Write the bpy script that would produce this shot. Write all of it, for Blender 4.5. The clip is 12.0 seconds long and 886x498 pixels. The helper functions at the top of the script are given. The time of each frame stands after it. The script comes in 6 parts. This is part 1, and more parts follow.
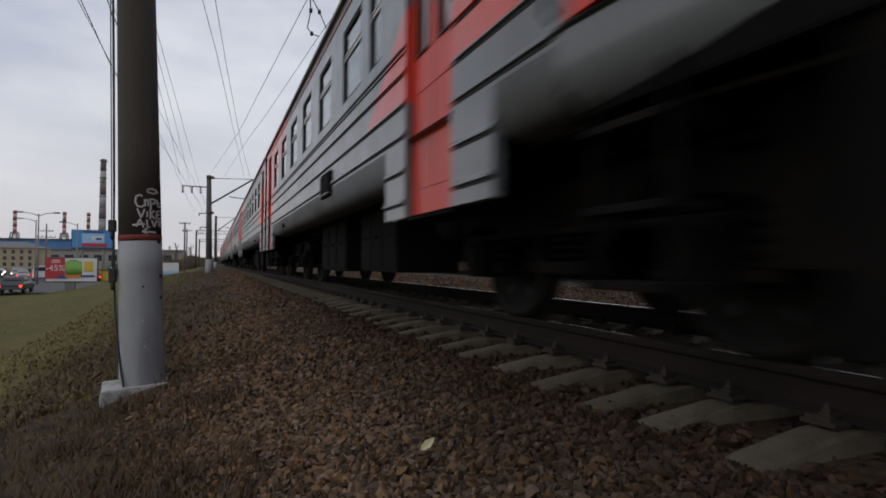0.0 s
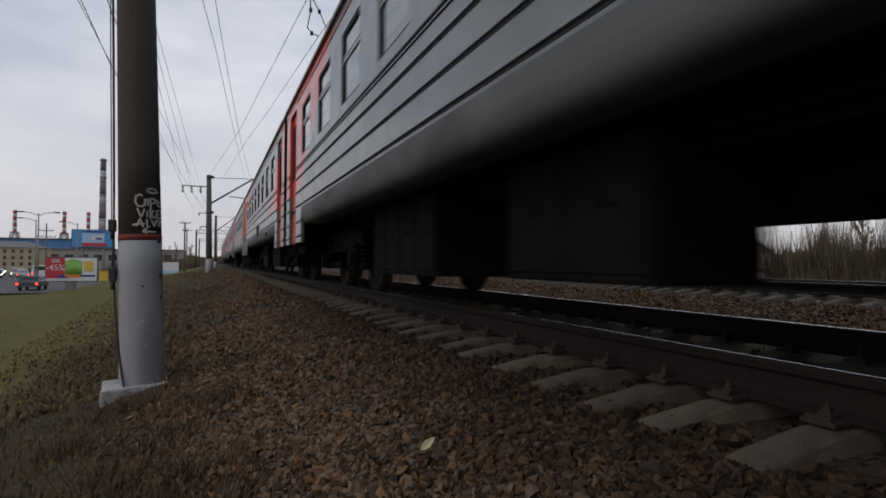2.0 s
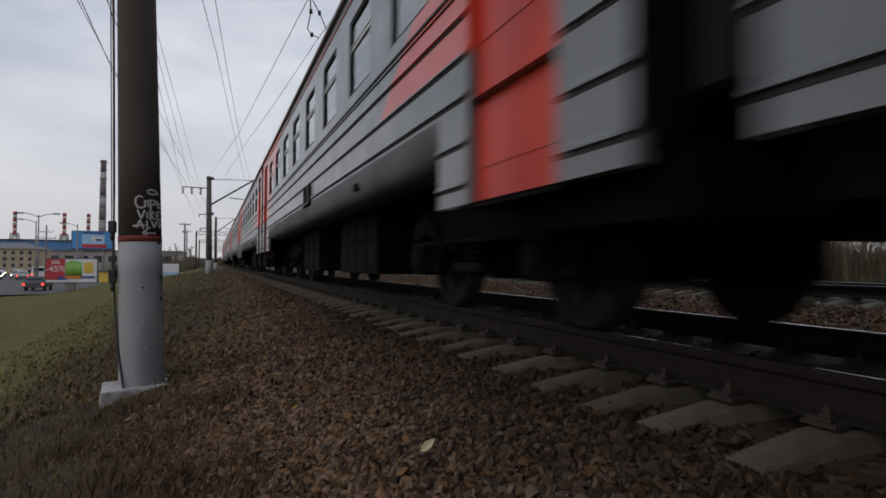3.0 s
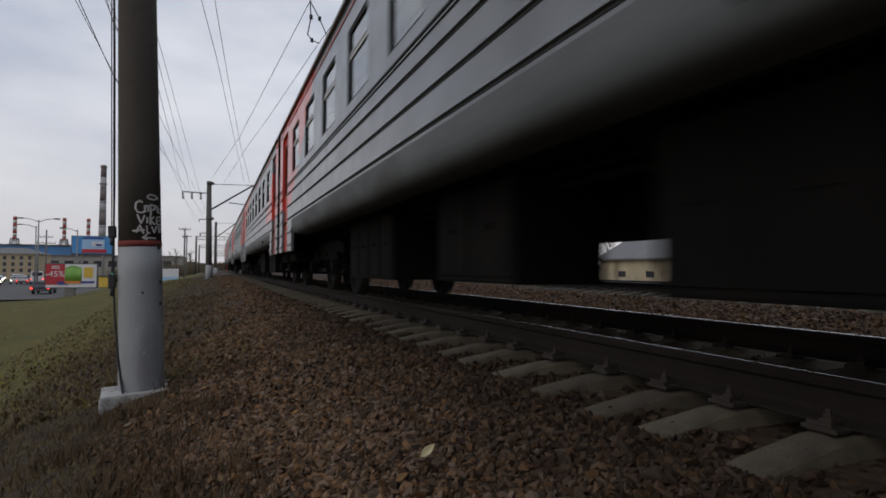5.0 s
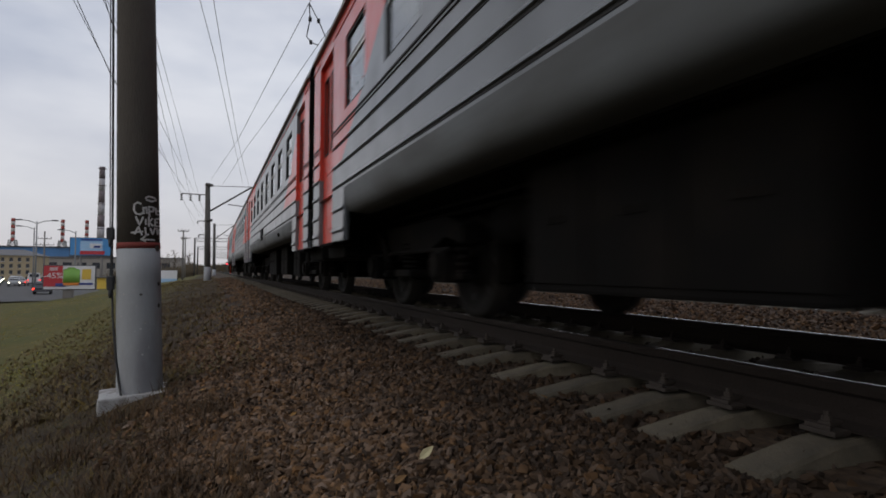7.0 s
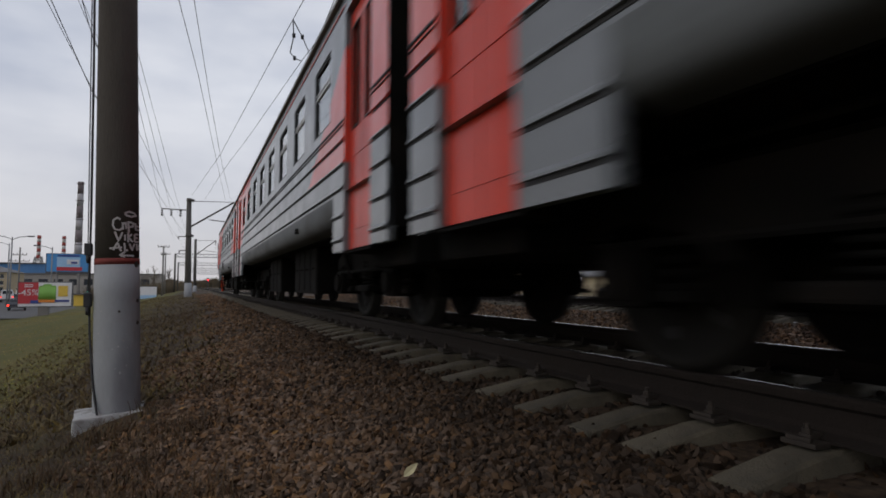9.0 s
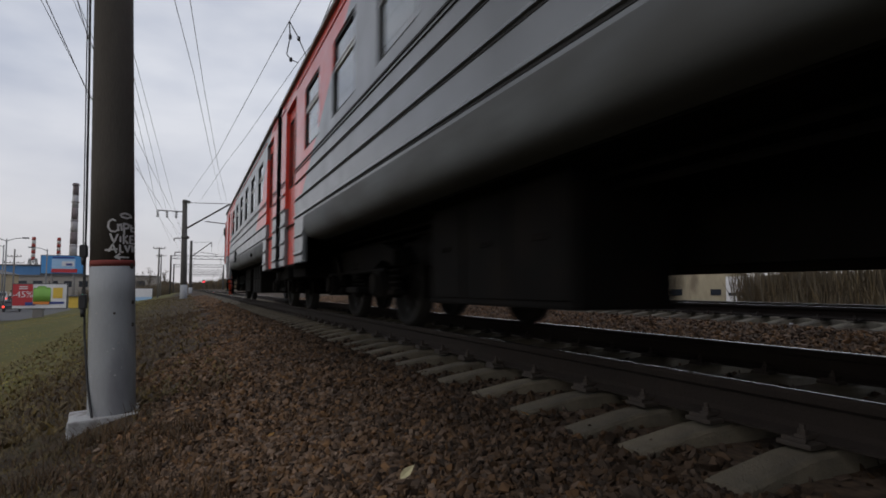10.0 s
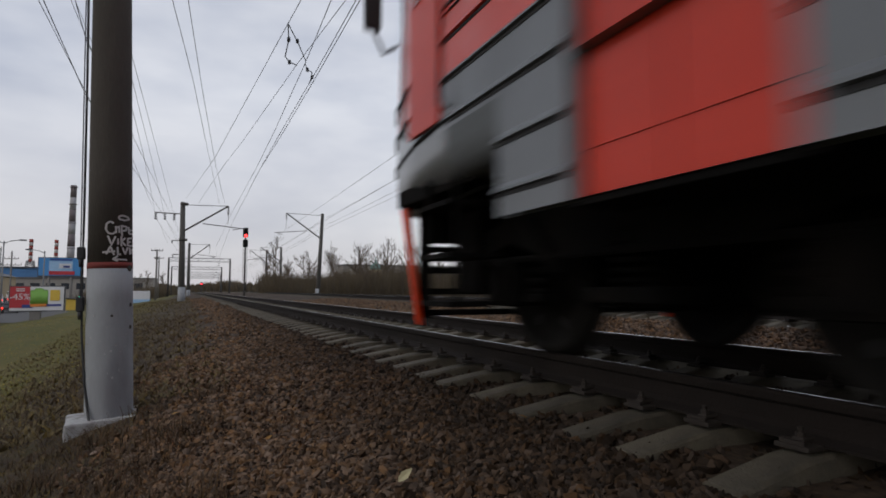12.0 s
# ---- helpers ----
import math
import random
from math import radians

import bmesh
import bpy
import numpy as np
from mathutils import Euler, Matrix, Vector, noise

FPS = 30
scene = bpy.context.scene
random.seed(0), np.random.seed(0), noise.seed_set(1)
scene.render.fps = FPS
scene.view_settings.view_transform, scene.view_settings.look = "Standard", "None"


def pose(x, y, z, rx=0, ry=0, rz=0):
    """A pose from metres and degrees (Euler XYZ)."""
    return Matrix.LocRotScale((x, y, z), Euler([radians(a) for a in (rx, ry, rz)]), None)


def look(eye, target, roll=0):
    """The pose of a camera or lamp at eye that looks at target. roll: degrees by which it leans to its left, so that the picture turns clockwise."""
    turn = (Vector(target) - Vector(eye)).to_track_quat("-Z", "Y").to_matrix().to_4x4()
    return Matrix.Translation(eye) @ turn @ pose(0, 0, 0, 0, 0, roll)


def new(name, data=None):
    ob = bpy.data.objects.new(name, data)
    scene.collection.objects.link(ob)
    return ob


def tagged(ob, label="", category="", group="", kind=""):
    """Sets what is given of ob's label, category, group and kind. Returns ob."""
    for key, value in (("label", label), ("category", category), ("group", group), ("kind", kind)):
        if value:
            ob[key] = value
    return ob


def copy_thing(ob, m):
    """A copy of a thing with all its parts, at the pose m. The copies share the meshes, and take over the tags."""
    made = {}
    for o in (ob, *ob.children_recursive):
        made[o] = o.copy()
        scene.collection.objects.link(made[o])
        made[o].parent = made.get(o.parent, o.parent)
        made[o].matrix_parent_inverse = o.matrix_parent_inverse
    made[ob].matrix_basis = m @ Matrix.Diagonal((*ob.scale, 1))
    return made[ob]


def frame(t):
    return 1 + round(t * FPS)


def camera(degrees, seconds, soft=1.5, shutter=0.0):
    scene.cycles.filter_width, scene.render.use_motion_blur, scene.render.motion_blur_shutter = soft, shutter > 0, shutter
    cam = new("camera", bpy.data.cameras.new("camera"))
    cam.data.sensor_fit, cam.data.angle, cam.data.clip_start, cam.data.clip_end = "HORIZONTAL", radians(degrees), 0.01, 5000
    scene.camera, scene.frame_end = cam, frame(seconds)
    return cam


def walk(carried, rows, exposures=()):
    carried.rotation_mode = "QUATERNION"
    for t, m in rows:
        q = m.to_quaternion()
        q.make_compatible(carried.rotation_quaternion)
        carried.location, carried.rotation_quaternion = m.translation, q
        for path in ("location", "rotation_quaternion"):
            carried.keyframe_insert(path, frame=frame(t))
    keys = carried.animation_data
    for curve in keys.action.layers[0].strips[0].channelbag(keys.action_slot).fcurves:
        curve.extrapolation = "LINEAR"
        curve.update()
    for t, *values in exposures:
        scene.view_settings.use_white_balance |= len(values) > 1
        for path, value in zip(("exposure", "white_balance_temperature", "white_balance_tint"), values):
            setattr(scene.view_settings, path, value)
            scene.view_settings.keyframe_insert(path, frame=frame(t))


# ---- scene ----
# Metres. x: across the tracks to the right, y: along the tracks, z: up, with z = 0 at the top of the near track's rails.
EYE = (0.0, 0.0, 0.42)
cam = camera(76.2, 12.0, soft=1.7, shutter=0.5)


def aim(yaw, pitch, roll):
    """Camera pose at EYE, yaw degrees to the right of the track, pitch degrees up."""
    return pose(*EYE, 0, 0, -yaw) @ pose(0, 0, 0, 90 + pitch) @ pose(0, 0, 0, 0, 0, roll)


PATH = [
    (0.0, 20.377, 1.508, 0.25), (1.0, 20.377, 1.450, 0.25), (2.5, 20.377, 1.515, 0.25), (3.0, 20.377, 1.606, 0.25), (5.0, 20.384, 2.082, 0.2),
    (6.0, 20.388, 2.078, 0.2), (6.5, 20.386, 2.081, 0.2), (6.9, 20.40, 2.18, 0.2), (7.2, 20.951, 2.55, 0.3),
    (9.0, 22.149, 3.815, 0.0), (9.5, 22.353, 3.923, -0.05), (10.0, 22.505, 3.981, -0.03), (10.5, 22.563, 4.066, -0.01),
    (11.0, 22.623, 4.147, -0.01), (11.5, 22.651, 4.225, 0.0), (12.0, 22.681, 4.233, 0.0)]
walk(cam, [(t, aim(a, b, c)) for t, a, b, c in PATH], exposures=[(0.0, 0.0), (12.0, 0.0)])

# ---- light: an overcast late-autumn sky and a weak, wide sun behind the clouds ----
SUN_ELEVATION, SUN_ROTATION = 28.0, 250.0
world = bpy.data.worlds.new("overcast_sky")
scene.world = world
world.use_nodes = True


def overcast(nt):
    n, ln = nt.nodes, nt.links
    n.clear()
    out, bg = n.new("ShaderNodeOutputWorld"), n.new("ShaderNodeBackground")
    sky = n.new("ShaderNodeTexSky")
    sky.sky_type, sky.sun_disc = "NISHITA", False
    sky.sun_elevation, sky.sun_rotation = radians(SUN_ELEVATION), radians(SUN_ROTATION)
    sky.dust_density, sky.air_density = 3.0, 1.0
    dim = n.new("ShaderNodeVectorMath")
    dim.operation = "SCALE"
    dim.inputs["Scale"].default_value = 0.02
    tc, mp = n.new("ShaderNodeTexCoord"), n.new("ShaderNodeMapping")
    mp.inputs["Scale"].default_value = (1.0, 1.0, 2.6)
    big, fine = n.new("ShaderNodeTexNoise"), n.new("ShaderNodeTexNoise")
    for tex, scale, detail in ((big, 2.3, 4.0), (fine, 7.0, 5.0)):
        tex.inputs["Scale"].default_value, tex.inputs["Detail"].default_value = scale, detail
        ln.new(mp.outputs[0], tex.inputs["Vector"])
    add = n.new("ShaderNodeMath")
    add.operation = "MULTIPLY_ADD"
    add.inputs[1].default_value = 0.35
    ramp = n.new("ShaderNodeValToRGB")
    ramp.color_ramp.elements[0].position, ramp.color_ramp.elements[0].color = 0.48, (0.43, 0.465, 0.565, 1)
    ramp.color_ramp.elements[1].position, ramp.color_ramp.elements[1].color = 0.86, (0.73, 0.745, 0.80, 1)
    # paler and warmer cloud base towards the horizon
    up, low, warm = n.new("ShaderNodeSeparateXYZ"), n.new("ShaderNodeMapRange"), n.new("ShaderNodeMix")
    low.inputs["From Min"].default_value, low.inputs["From Max"].default_value = 0.0, 0.32
    low.inputs["To Min"].default_value, low.inputs["To Max"].default_value = 0.6, 0.0
    warm.data_type = "RGBA"
    warm.inputs["B"].default_value = (0.70, 0.655, 0.65, 1)
    ln.new(tc.outputs["Generated"], up.inputs[0])
    ln.new(up.outputs["Z"], low.inputs["Value"])
    ln.new(low.outputs["Result"], warm.inputs["Factor"])
    ln.new(ramp.outputs["Color"], warm.inputs["A"])
    plus = n.new("ShaderNodeVectorMath")
    plus.operation = "ADD"
    ln.new(tc.outputs["Generated"], mp.inputs["Vector"])
    ln.new(fine.outputs["Fac"], add.inputs[0])
    ln.new(big.outputs["Fac"], add.inputs[2])
    ln.new(add.outputs[0], ramp.inputs["Fac"])
    ln.new(sky.outputs[0], dim.inputs[0])
    ln.new(warm.outputs["Result"], plus.inputs[0])
    ln.new(dim.outputs[0], plus.inputs[1])
    ln.new(plus.outputs[0], bg.inputs["Color"])
    bg.inputs["Strength"].default_value = 0.93
    ln.new(bg.outputs[0], out.inputs["Surface"])


overcast(world.node_tree)
sun = new("sun", bpy.data.lights.new("sun", "SUN"))
sun.data.energy, sun.data.angle, sun.data.color = 0.3, radians(25), (1.0, 0.95, 0.88)
sun.matrix_world = look((-30, -10, 25), (0, 0, 0))


# ---- materials ----
def material(name, base, rough=0.8, metal=0.0, vary=0.25, scale=6.0, bump=0.0, bump_scale=60.0, stain=None, stain_scale=1.5,
             island=0.0, spec=0.5, stretch=(1, 1, 1), per_object=0.0, coat=0.0, grime_shade=False):
    """A surface with a coarse and a fine variation of its base colour, stains, and fine relief."""
    m = bpy.data.materials.new(name)
    m.use_nodes = True
    n, ln = m.node_tree.nodes, m.node_tree.links
    b = n["Principled BSDF"]
    b.inputs["Roughness"].default_value, b.inputs["Metallic"].default_value = rough, metal
    b.inputs["Specular IOR Level"].default_value = spec
    tc, mp = n.new("ShaderNodeTexCoord"), n.new("ShaderNodeMapping")
    mp.inputs["Scale"].default_value = stretch
    ln.new(tc.outputs["Object"], mp.inputs["Vector"])

    def tex(s, d=5.0):
        t = n.new("ShaderNodeTexNoise")
        t.inputs["Scale"].default_value, t.inputs["Detail"].default_value = s, d
        ln.new(mp.outputs[0], t.inputs["Vector"])
        return t.outputs["Fac"]

    def mul(a, value):
        k = n.new("ShaderNodeMath")
        k.operation = "MULTIPLY_ADD"
        ln.new(a, k.inputs[0])
        k.inputs[1].default_value, k.inputs[2].default_value = value, 1.0 - value * 0.5
        return k.outputs[0]

    def shade(colour, factor):
        k = n.new("ShaderNodeVectorMath")
        k.operation = "SCALE"
        ln.new(colour, k.inputs[0])
        ln.new(factor, k.inputs["Scale"])
        return k.outputs[0]
    rgb = n.new("ShaderNodeRGB")
    rgb.outputs[0].default_value = (*base, 1)
    col = shade(rgb.outputs[0], mul(tex(scale), vary * 2.2))
    col = shade(col, mul(tex(scale * 9), vary * 1.4))
    if stain:
        r = n.new("ShaderNodeValToRGB")
        r.color_ramp.elements[0].position, r.color_ramp.elements[1].position = 0.48, 0.68
        ln.new(tex(stain_scale, 8.0), r.inputs["Fac"])
        mix = n.new("ShaderNodeMix")
        mix.data_type = "RGBA"
        ln.new(r.outputs["Color"], mix.inputs["Factor"])
        ln.new(col, mix.inputs["A"])
        mix.inputs["B"].default_value = (*stain, 1)
        col = mix.outputs["Result"]
    if island:
        g = n.new("ShaderNodeNewGeometry")
        hue = n.new("ShaderNodeHueSaturation")
        col = shade(col, mul(g.outputs["Random Per Island"], island))
        w = n.new("ShaderNodeTexWhiteNoise")
        w.noise_dimensions = "1D"
        ln.new(g.outputs["Random Per Island"], w.inputs["W"])
        ln.new(mul(w.outputs["Value"], 0.55), hue.inputs["Saturation"])
        ln.new(col, hue.inputs["Color"])
        col = hue.outputs["Color"]
    if per_object:
        o = n.new("ShaderNodeObjectInfo")
        col = shade(col, mul(o.outputs["Random"], per_object))
    if grime_shade:
        # oil and brake dust beside the rails, plus painted-in train shade and lens falloff
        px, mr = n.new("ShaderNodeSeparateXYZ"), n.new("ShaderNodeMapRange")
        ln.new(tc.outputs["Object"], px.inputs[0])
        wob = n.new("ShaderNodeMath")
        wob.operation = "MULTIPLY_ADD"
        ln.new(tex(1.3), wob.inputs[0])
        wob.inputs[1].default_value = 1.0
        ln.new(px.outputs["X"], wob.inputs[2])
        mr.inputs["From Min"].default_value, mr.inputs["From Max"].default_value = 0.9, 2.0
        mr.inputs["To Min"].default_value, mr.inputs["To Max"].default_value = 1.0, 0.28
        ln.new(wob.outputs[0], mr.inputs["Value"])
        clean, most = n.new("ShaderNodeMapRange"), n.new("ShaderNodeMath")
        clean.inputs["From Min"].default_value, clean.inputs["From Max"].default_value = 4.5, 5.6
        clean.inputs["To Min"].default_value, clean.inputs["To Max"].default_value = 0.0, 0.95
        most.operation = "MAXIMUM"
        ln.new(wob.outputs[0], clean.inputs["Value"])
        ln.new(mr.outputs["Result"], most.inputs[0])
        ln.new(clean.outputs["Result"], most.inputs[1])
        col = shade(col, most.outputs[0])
    b.inputs["Coat Weight"].default_value, b.inputs["Coat Roughness"].default_value = coat, 0.12
    ln.new(col, b.inputs["Base Color"])
    if bump:
        bp = n.new("ShaderNodeBump")
        bp.inputs["Strength"].default_value, bp.inputs["Distance"].default_value = bump, 0.02
        ln.new(tex(bump_scale, 8.0), bp.inputs["Height"])
        ln.new(bp.outputs[0], b.inputs["Normal"])
    return m


def glow(name, colour, strength):
    m = bpy.data.materials.new(name)
    m.use_nodes = True
    b = m.node_tree.nodes["Principled BSDF"]
    b.inputs["Base Color"].default_value = (*colour, 1)
    b.inputs["Emission Color"].default_value, b.inputs["Emission Strength"].default_value = (*colour, 1), strength
    return m


def glass(name, tint, rough=0.02):
    m = bpy.data.materials.new(name)
    m.use_nodes = True
    b = m.node_tree.nodes["Principled BSDF"]
    b.inputs["Base Color"].default_value = (*tint, 1)
    b.inputs["Roughness"].default_value, b.inputs["IOR"].default_value = rough, 1.5
    b.inputs["Transmission Weight"].default_value = 1.0
    return m


BALLAST = material("ballast_stone", (0.118, 0.076, 0.048), 0.92, vary=0.25, scale=25, island=1.35, grime_shade=True, spec=0.2)
CONCRETE = material("sleeper_concrete", (0.092, 0.079, 0.056), 0.9, vary=0.3, scale=5, bump=0.5, bump_scale=90, stain=(0.045, 0.038, 0.028), stain_scale=4, per_object=0.4)
RAIL_STEEL = material("rusty_rail_steel", (0.011, 0.008, 0.0065), 0.95, 0.0, vary=0.3, scale=8, bump=0.3, spec=0.25)
RAIL_TOP = material("polished_rail_head", (0.62, 0.62, 0.62), 0.18, 1.0, vary=0.05, scale=3, stretch=(30, 0.3, 1))
CLIP_STEEL = material("rusty_clip_steel", (0.020, 0.0145, 0.011), 0.8, 0.1, vary=0.3, scale=30)
# grimy train steel; shade under the cars is put into these near-black colours
BLACK_STEEL = material("grimy_shaded_steel", (0.0042, 0.004, 0.0038), 0.9, 0.0, vary=0.4, scale=5, stain=(0.009, 0.0072, 0.006), stain_scale=3, spec=0.08)
DARK_BOX = material("dusty_shaded_box_paint", (0.0042, 0.0039, 0.0037), 0.9, vary=0.3, scale=3, stain=(0.008, 0.0066, 0.0055), stain_scale=2.5, spec=0.1)
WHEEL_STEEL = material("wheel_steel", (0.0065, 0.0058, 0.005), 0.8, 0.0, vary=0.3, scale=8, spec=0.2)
GREY_PAINT = material("train_grey_paint", (0.118, 0.128, 0.136), 0.42, vary=0.16, scale=1.3, stain=(0.155, 0.16, 0.16), stain_scale=1.1, stretch=(1, 0.5, 1))
DUSTY_SKIRT = material("dust_caked_grey_paint", (0.104, 0.112, 0.117), 0.6, vary=0.25, scale=2.5, stain=(0.066, 0.068, 0.067), stain_scale=2.0, stretch=(1, 0.4, 1), spec=0.2)
RED_PAINT = material("train_red_paint", (0.50, 0.031, 0.010), 0.45, vary=0.12, scale=1.6, stain=(0.38, 0.024, 0.010), stain_scale=1.4, spec=0.25, coat=0.25)
ROOF_PAINT = material("roof_grey_paint", (0.20, 0.20, 0.20), 0.6, vary=0.2, scale=2)
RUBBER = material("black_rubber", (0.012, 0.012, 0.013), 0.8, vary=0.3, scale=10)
PALE_FRAME = material("pale_window_frame", (0.50, 0.51, 0.52), 0.45, vary=0.1)
INTERIOR = material("pale_interior_panel", (0.62, 0.60, 0.55), 0.6, vary=0.08, scale=2)
GLASS = glass("window_glass", (0.86, 0.92, 0.93))
POLE_RAW = material("weathered_brown_concrete", (0.052, 0.045, 0.037), 0.9, vary=0.25, scale=6, bump=0.4, bump_scale=70, stain=(0.036, 0.030, 0.024), stain_scale=2.2, stretch=(1, 1, 0.25))
POLE_WHITE = material("dirty_whitewash", (0.270, 0.282, 0.295), 0.85, vary=0.12, scale=5, bump=0.15, bump_scale=60, stain=(0.19, 0.19, 0.205), stain_scale=3.2, stretch=(1, 1, 0.35))
POLE_RED = material("faded_red_band", (0.16, 0.028, 0.022), 0.85, vary=0.3, scale=9)
GRAFFITI = material("grey_white_spray", (0.42, 0.41, 0.40), 0.8, vary=0.25, scale=30)
FOOT_WHITE = material("chipped_whitewash_block", (0.36, 0.36, 0.36), 0.9, vary=0.3, scale=6, bump=0.6, bump_scale=30, stain=(0.13, 0.115, 0.10), stain_scale=5)
CABLE = material("black_cable", (0.02, 0.02, 0.022), 0.6, vary=0.2)
WIRE = material("overhead_wire", (0.035, 0.035, 0.04), 0.6, 0.3, vary=0.1)
MAST_DARK = material("dark_mast_concrete", (0.075, 0.07, 0.065), 0.9, vary=0.25, scale=3)
GALV = material("galvanised_steel", (0.20, 0.205, 0.21), 0.6, 0.3, vary=0.15, scale=4)
BARK = material("grey_brown_bark", (0.085, 0.068, 0.052), 0.95, vary=0.3, scale=8)
TWIG = material("bare_twigs", (0.10, 0.078, 0.056), 0.95, vary=0.3, scale=2, island=0.6)
BRUSH = material("dry_brushwood", (0.115, 0.09, 0.058), 0.95, vary=0.3, scale=0.6, island=0.7)
GRASS = material("short_autumn_grass", (0.24, 0.205, 0.058), 0.9, vary=0.3, scale=1.5, island=0.3, spec=0.2)
DEAD_GRASS = material("dead_brown_weeds", (0.078, 0.052, 0.031), 0.95, vary=0.3, scale=4, island=0.5, spec=0.2)
LEAF = material("fallen_pale_leaf", (0.42, 0.38, 0.22), 0.7, vary=0.2, scale=40)
LEAF_DRY = material("fallen_orange_leaf", (0.26, 0.14, 0.035), 0.8, vary=0.3, scale=40)


# ---- mesh helpers ----
def part(name, bm, mat, parent=None, label=""):
    """Links a bmesh as one mesh object, under a thing or a part."""
    me = bpy.data.meshes.new(name)
    bm.normal_update()
    bm.to_mesh(me)
    bm.free()
    for m in (mat if isinstance(mat, (list, tuple)) else [mat]):
        me.materials.append(m)
    ob = new(name, me)
    ob.parent = parent
    if label:
        ob["label"] = label
    return ob


def share(name, ob, m, parent):
    """One more object on the mesh of ob."""
    o = new(name, ob.data)
    o.parent = parent
    o.matrix_basis = m
    return o


def empty(name, m=Matrix.Identity(4), parent=None):
    e = new(name)
    e.empty_display_size = 0.2
    e.matrix_basis = m
    e.parent = parent
    return e


def box(bm, x0, x1, y0, y1, z0, z1, bevel=0.0, mat=0):
    r = bmesh.ops.create_cube(bm, size=1.0, matrix=Matrix.Translation(((x0 + x1) / 2, (y0 + y1) / 2, (z0 + z1) / 2)) @ Matrix.Diagonal((abs(x1 - x0), abs(y1 - y0), abs(z1 - z0), 1)))
    fs = {f for v in r["verts"] for f in v.link_faces}
    for f in fs:
        f.material_index = mat
    if bevel:
        es = {e for v in r["verts"] for e in v.link_edges}
        for f in bmesh.ops.bevel(bm, geom=list(es), offset=bevel, segments=2, affect="EDGES", profile=0.6)["faces"]:
            f.material_index = mat
    return bm


def tube(bm, p, q, r0, r1=None, seg=8, mat=0, caps=True):
    p, q = Vector(p), Vector(q)
    r1 = r0 if r1 is None else r1
    turn = (q - p).to_track_quat("Z", "Y").to_matrix()
    rings = []
    for c, r in ((p, r0), (q, r1)):
        rings.append([bm.verts.new(c + turn @ Vector((r * math.cos(a), r * math.sin(a), 0))) for a in (2 * math.pi * i / seg for i in range(seg))])
    for i in range(seg):
        j = (i + 1) % seg
        f = bm.faces.new((rings[0][i], rings[0][j], rings[1][j], rings[1][i]))
        f.smooth, f.material_index = seg > 6, mat
    if caps:
        bm.faces.new(rings[0][::-1]).material_index = mat
        bm.faces.new(rings[1]).material_index = mat
    return bm


def path_tube(bm, pts, r, seg=5, mat=0):
    """One continuous tube through the points."""
    pts = [Vector(p) for p in pts]
    rings = []
    for i, p in enumerate(pts):
        d = pts[min(i + 1, len(pts) - 1)] - pts[max(i - 1, 0)]
        side = d.cross(Vector((0, 0, 1)))
        side = side.normalized() if side.length > 1e-4 * d.length else Vector((1, 0, 0))
        up = side.cross(d).normalized()
        rings.append([bm.verts.new(p + r * (math.cos(2 * math.pi * k / seg) * side + math.sin(2 * math.pi * k / seg) * up)) for k in range(seg)])
    for a, b in zip(rings, rings[1:]):
        for k in range(seg):
            f = bm.faces.new((a[k], a[(k + 1) % seg], b[(k + 1) % seg], b[k]))
            f.material_index, f.smooth = mat, True
    bm.faces.new(rings[0][::-1]).material_index = mat
    bm.faces.new(rings[-1]).material_index = mat
    return bm


def loft(bm, outline, y0, y1, mat=0, closed=True, smooth=False):
    """An outline in (x, z), drawn along y."""
    a = [bm.verts.new((x, y0, z)) for x, z in outline]
    b = [bm.verts.new((x, y1, z)) for x, z in outline]
    n = len(outline)
    for i in range(n if closed else n - 1):
        j = (i + 1) % n
        f = bm.faces.new((a[i], a[j], b[j], b[i]))
        f.material_index, f.smooth = mat, smooth
    if closed:
        bm.faces.new(a[::-1]).material_index = mat
        bm.faces.new(b).material_index = mat
    return bm


def lathe(bm, profile, seg=24, axis="X", mat=0):
    """(along, radius) pairs turned about an axis through the origin."""
    rings = []
    for s, r in profile:
        ring = []
        for i in range(seg):
            a = 2 * math.pi * i / seg
            c = (s, r * math.cos(a), r * math.sin(a)) if axis == "X" else (r * math.cos(a), r * math.sin(a), s)
            ring.append(bm.verts.new(c))
        rings.append(ring)
    for u, v in zip(rings, rings[1:]):
        for i in range(seg):
            f = bm.faces.new((u[i], u[(i + 1) % seg], v[(i + 1) % seg], v[i]))
            f.material_index, f.smooth = mat, True
    bm.faces.new(rings[0][::-1]).material_index = mat
    bm.faces.new(rings[-1]).material_index = mat
    return bm


def from_arrays(name, verts, faces, mat, parent=None, smooth=False):
    me = bpy.data.meshes.new(name)
    me.from_pydata([tuple(v) for v in verts], [], [tuple(f) for f in faces])
    if smooth:
        me.polygons.foreach_set("use_smooth", [True] * len(me.polygons))
    for m in (mat if isinstance(mat, (list, tuple)) else [mat]):
        me.materials.append(m)
    ob = new(name, me)
    ob.parent = parent
    return ob


# ---- the ground: one sheet, from the track bed down the bank to the field and on to the horizon ----
SKEW = 1.727  # degrees by which the near track bears left of the y axis


def drift(y):
    """How far the near track has moved to the left at y."""
    return math.tan(radians(SKEW)) * min(max(y, -20.0), 160.0)


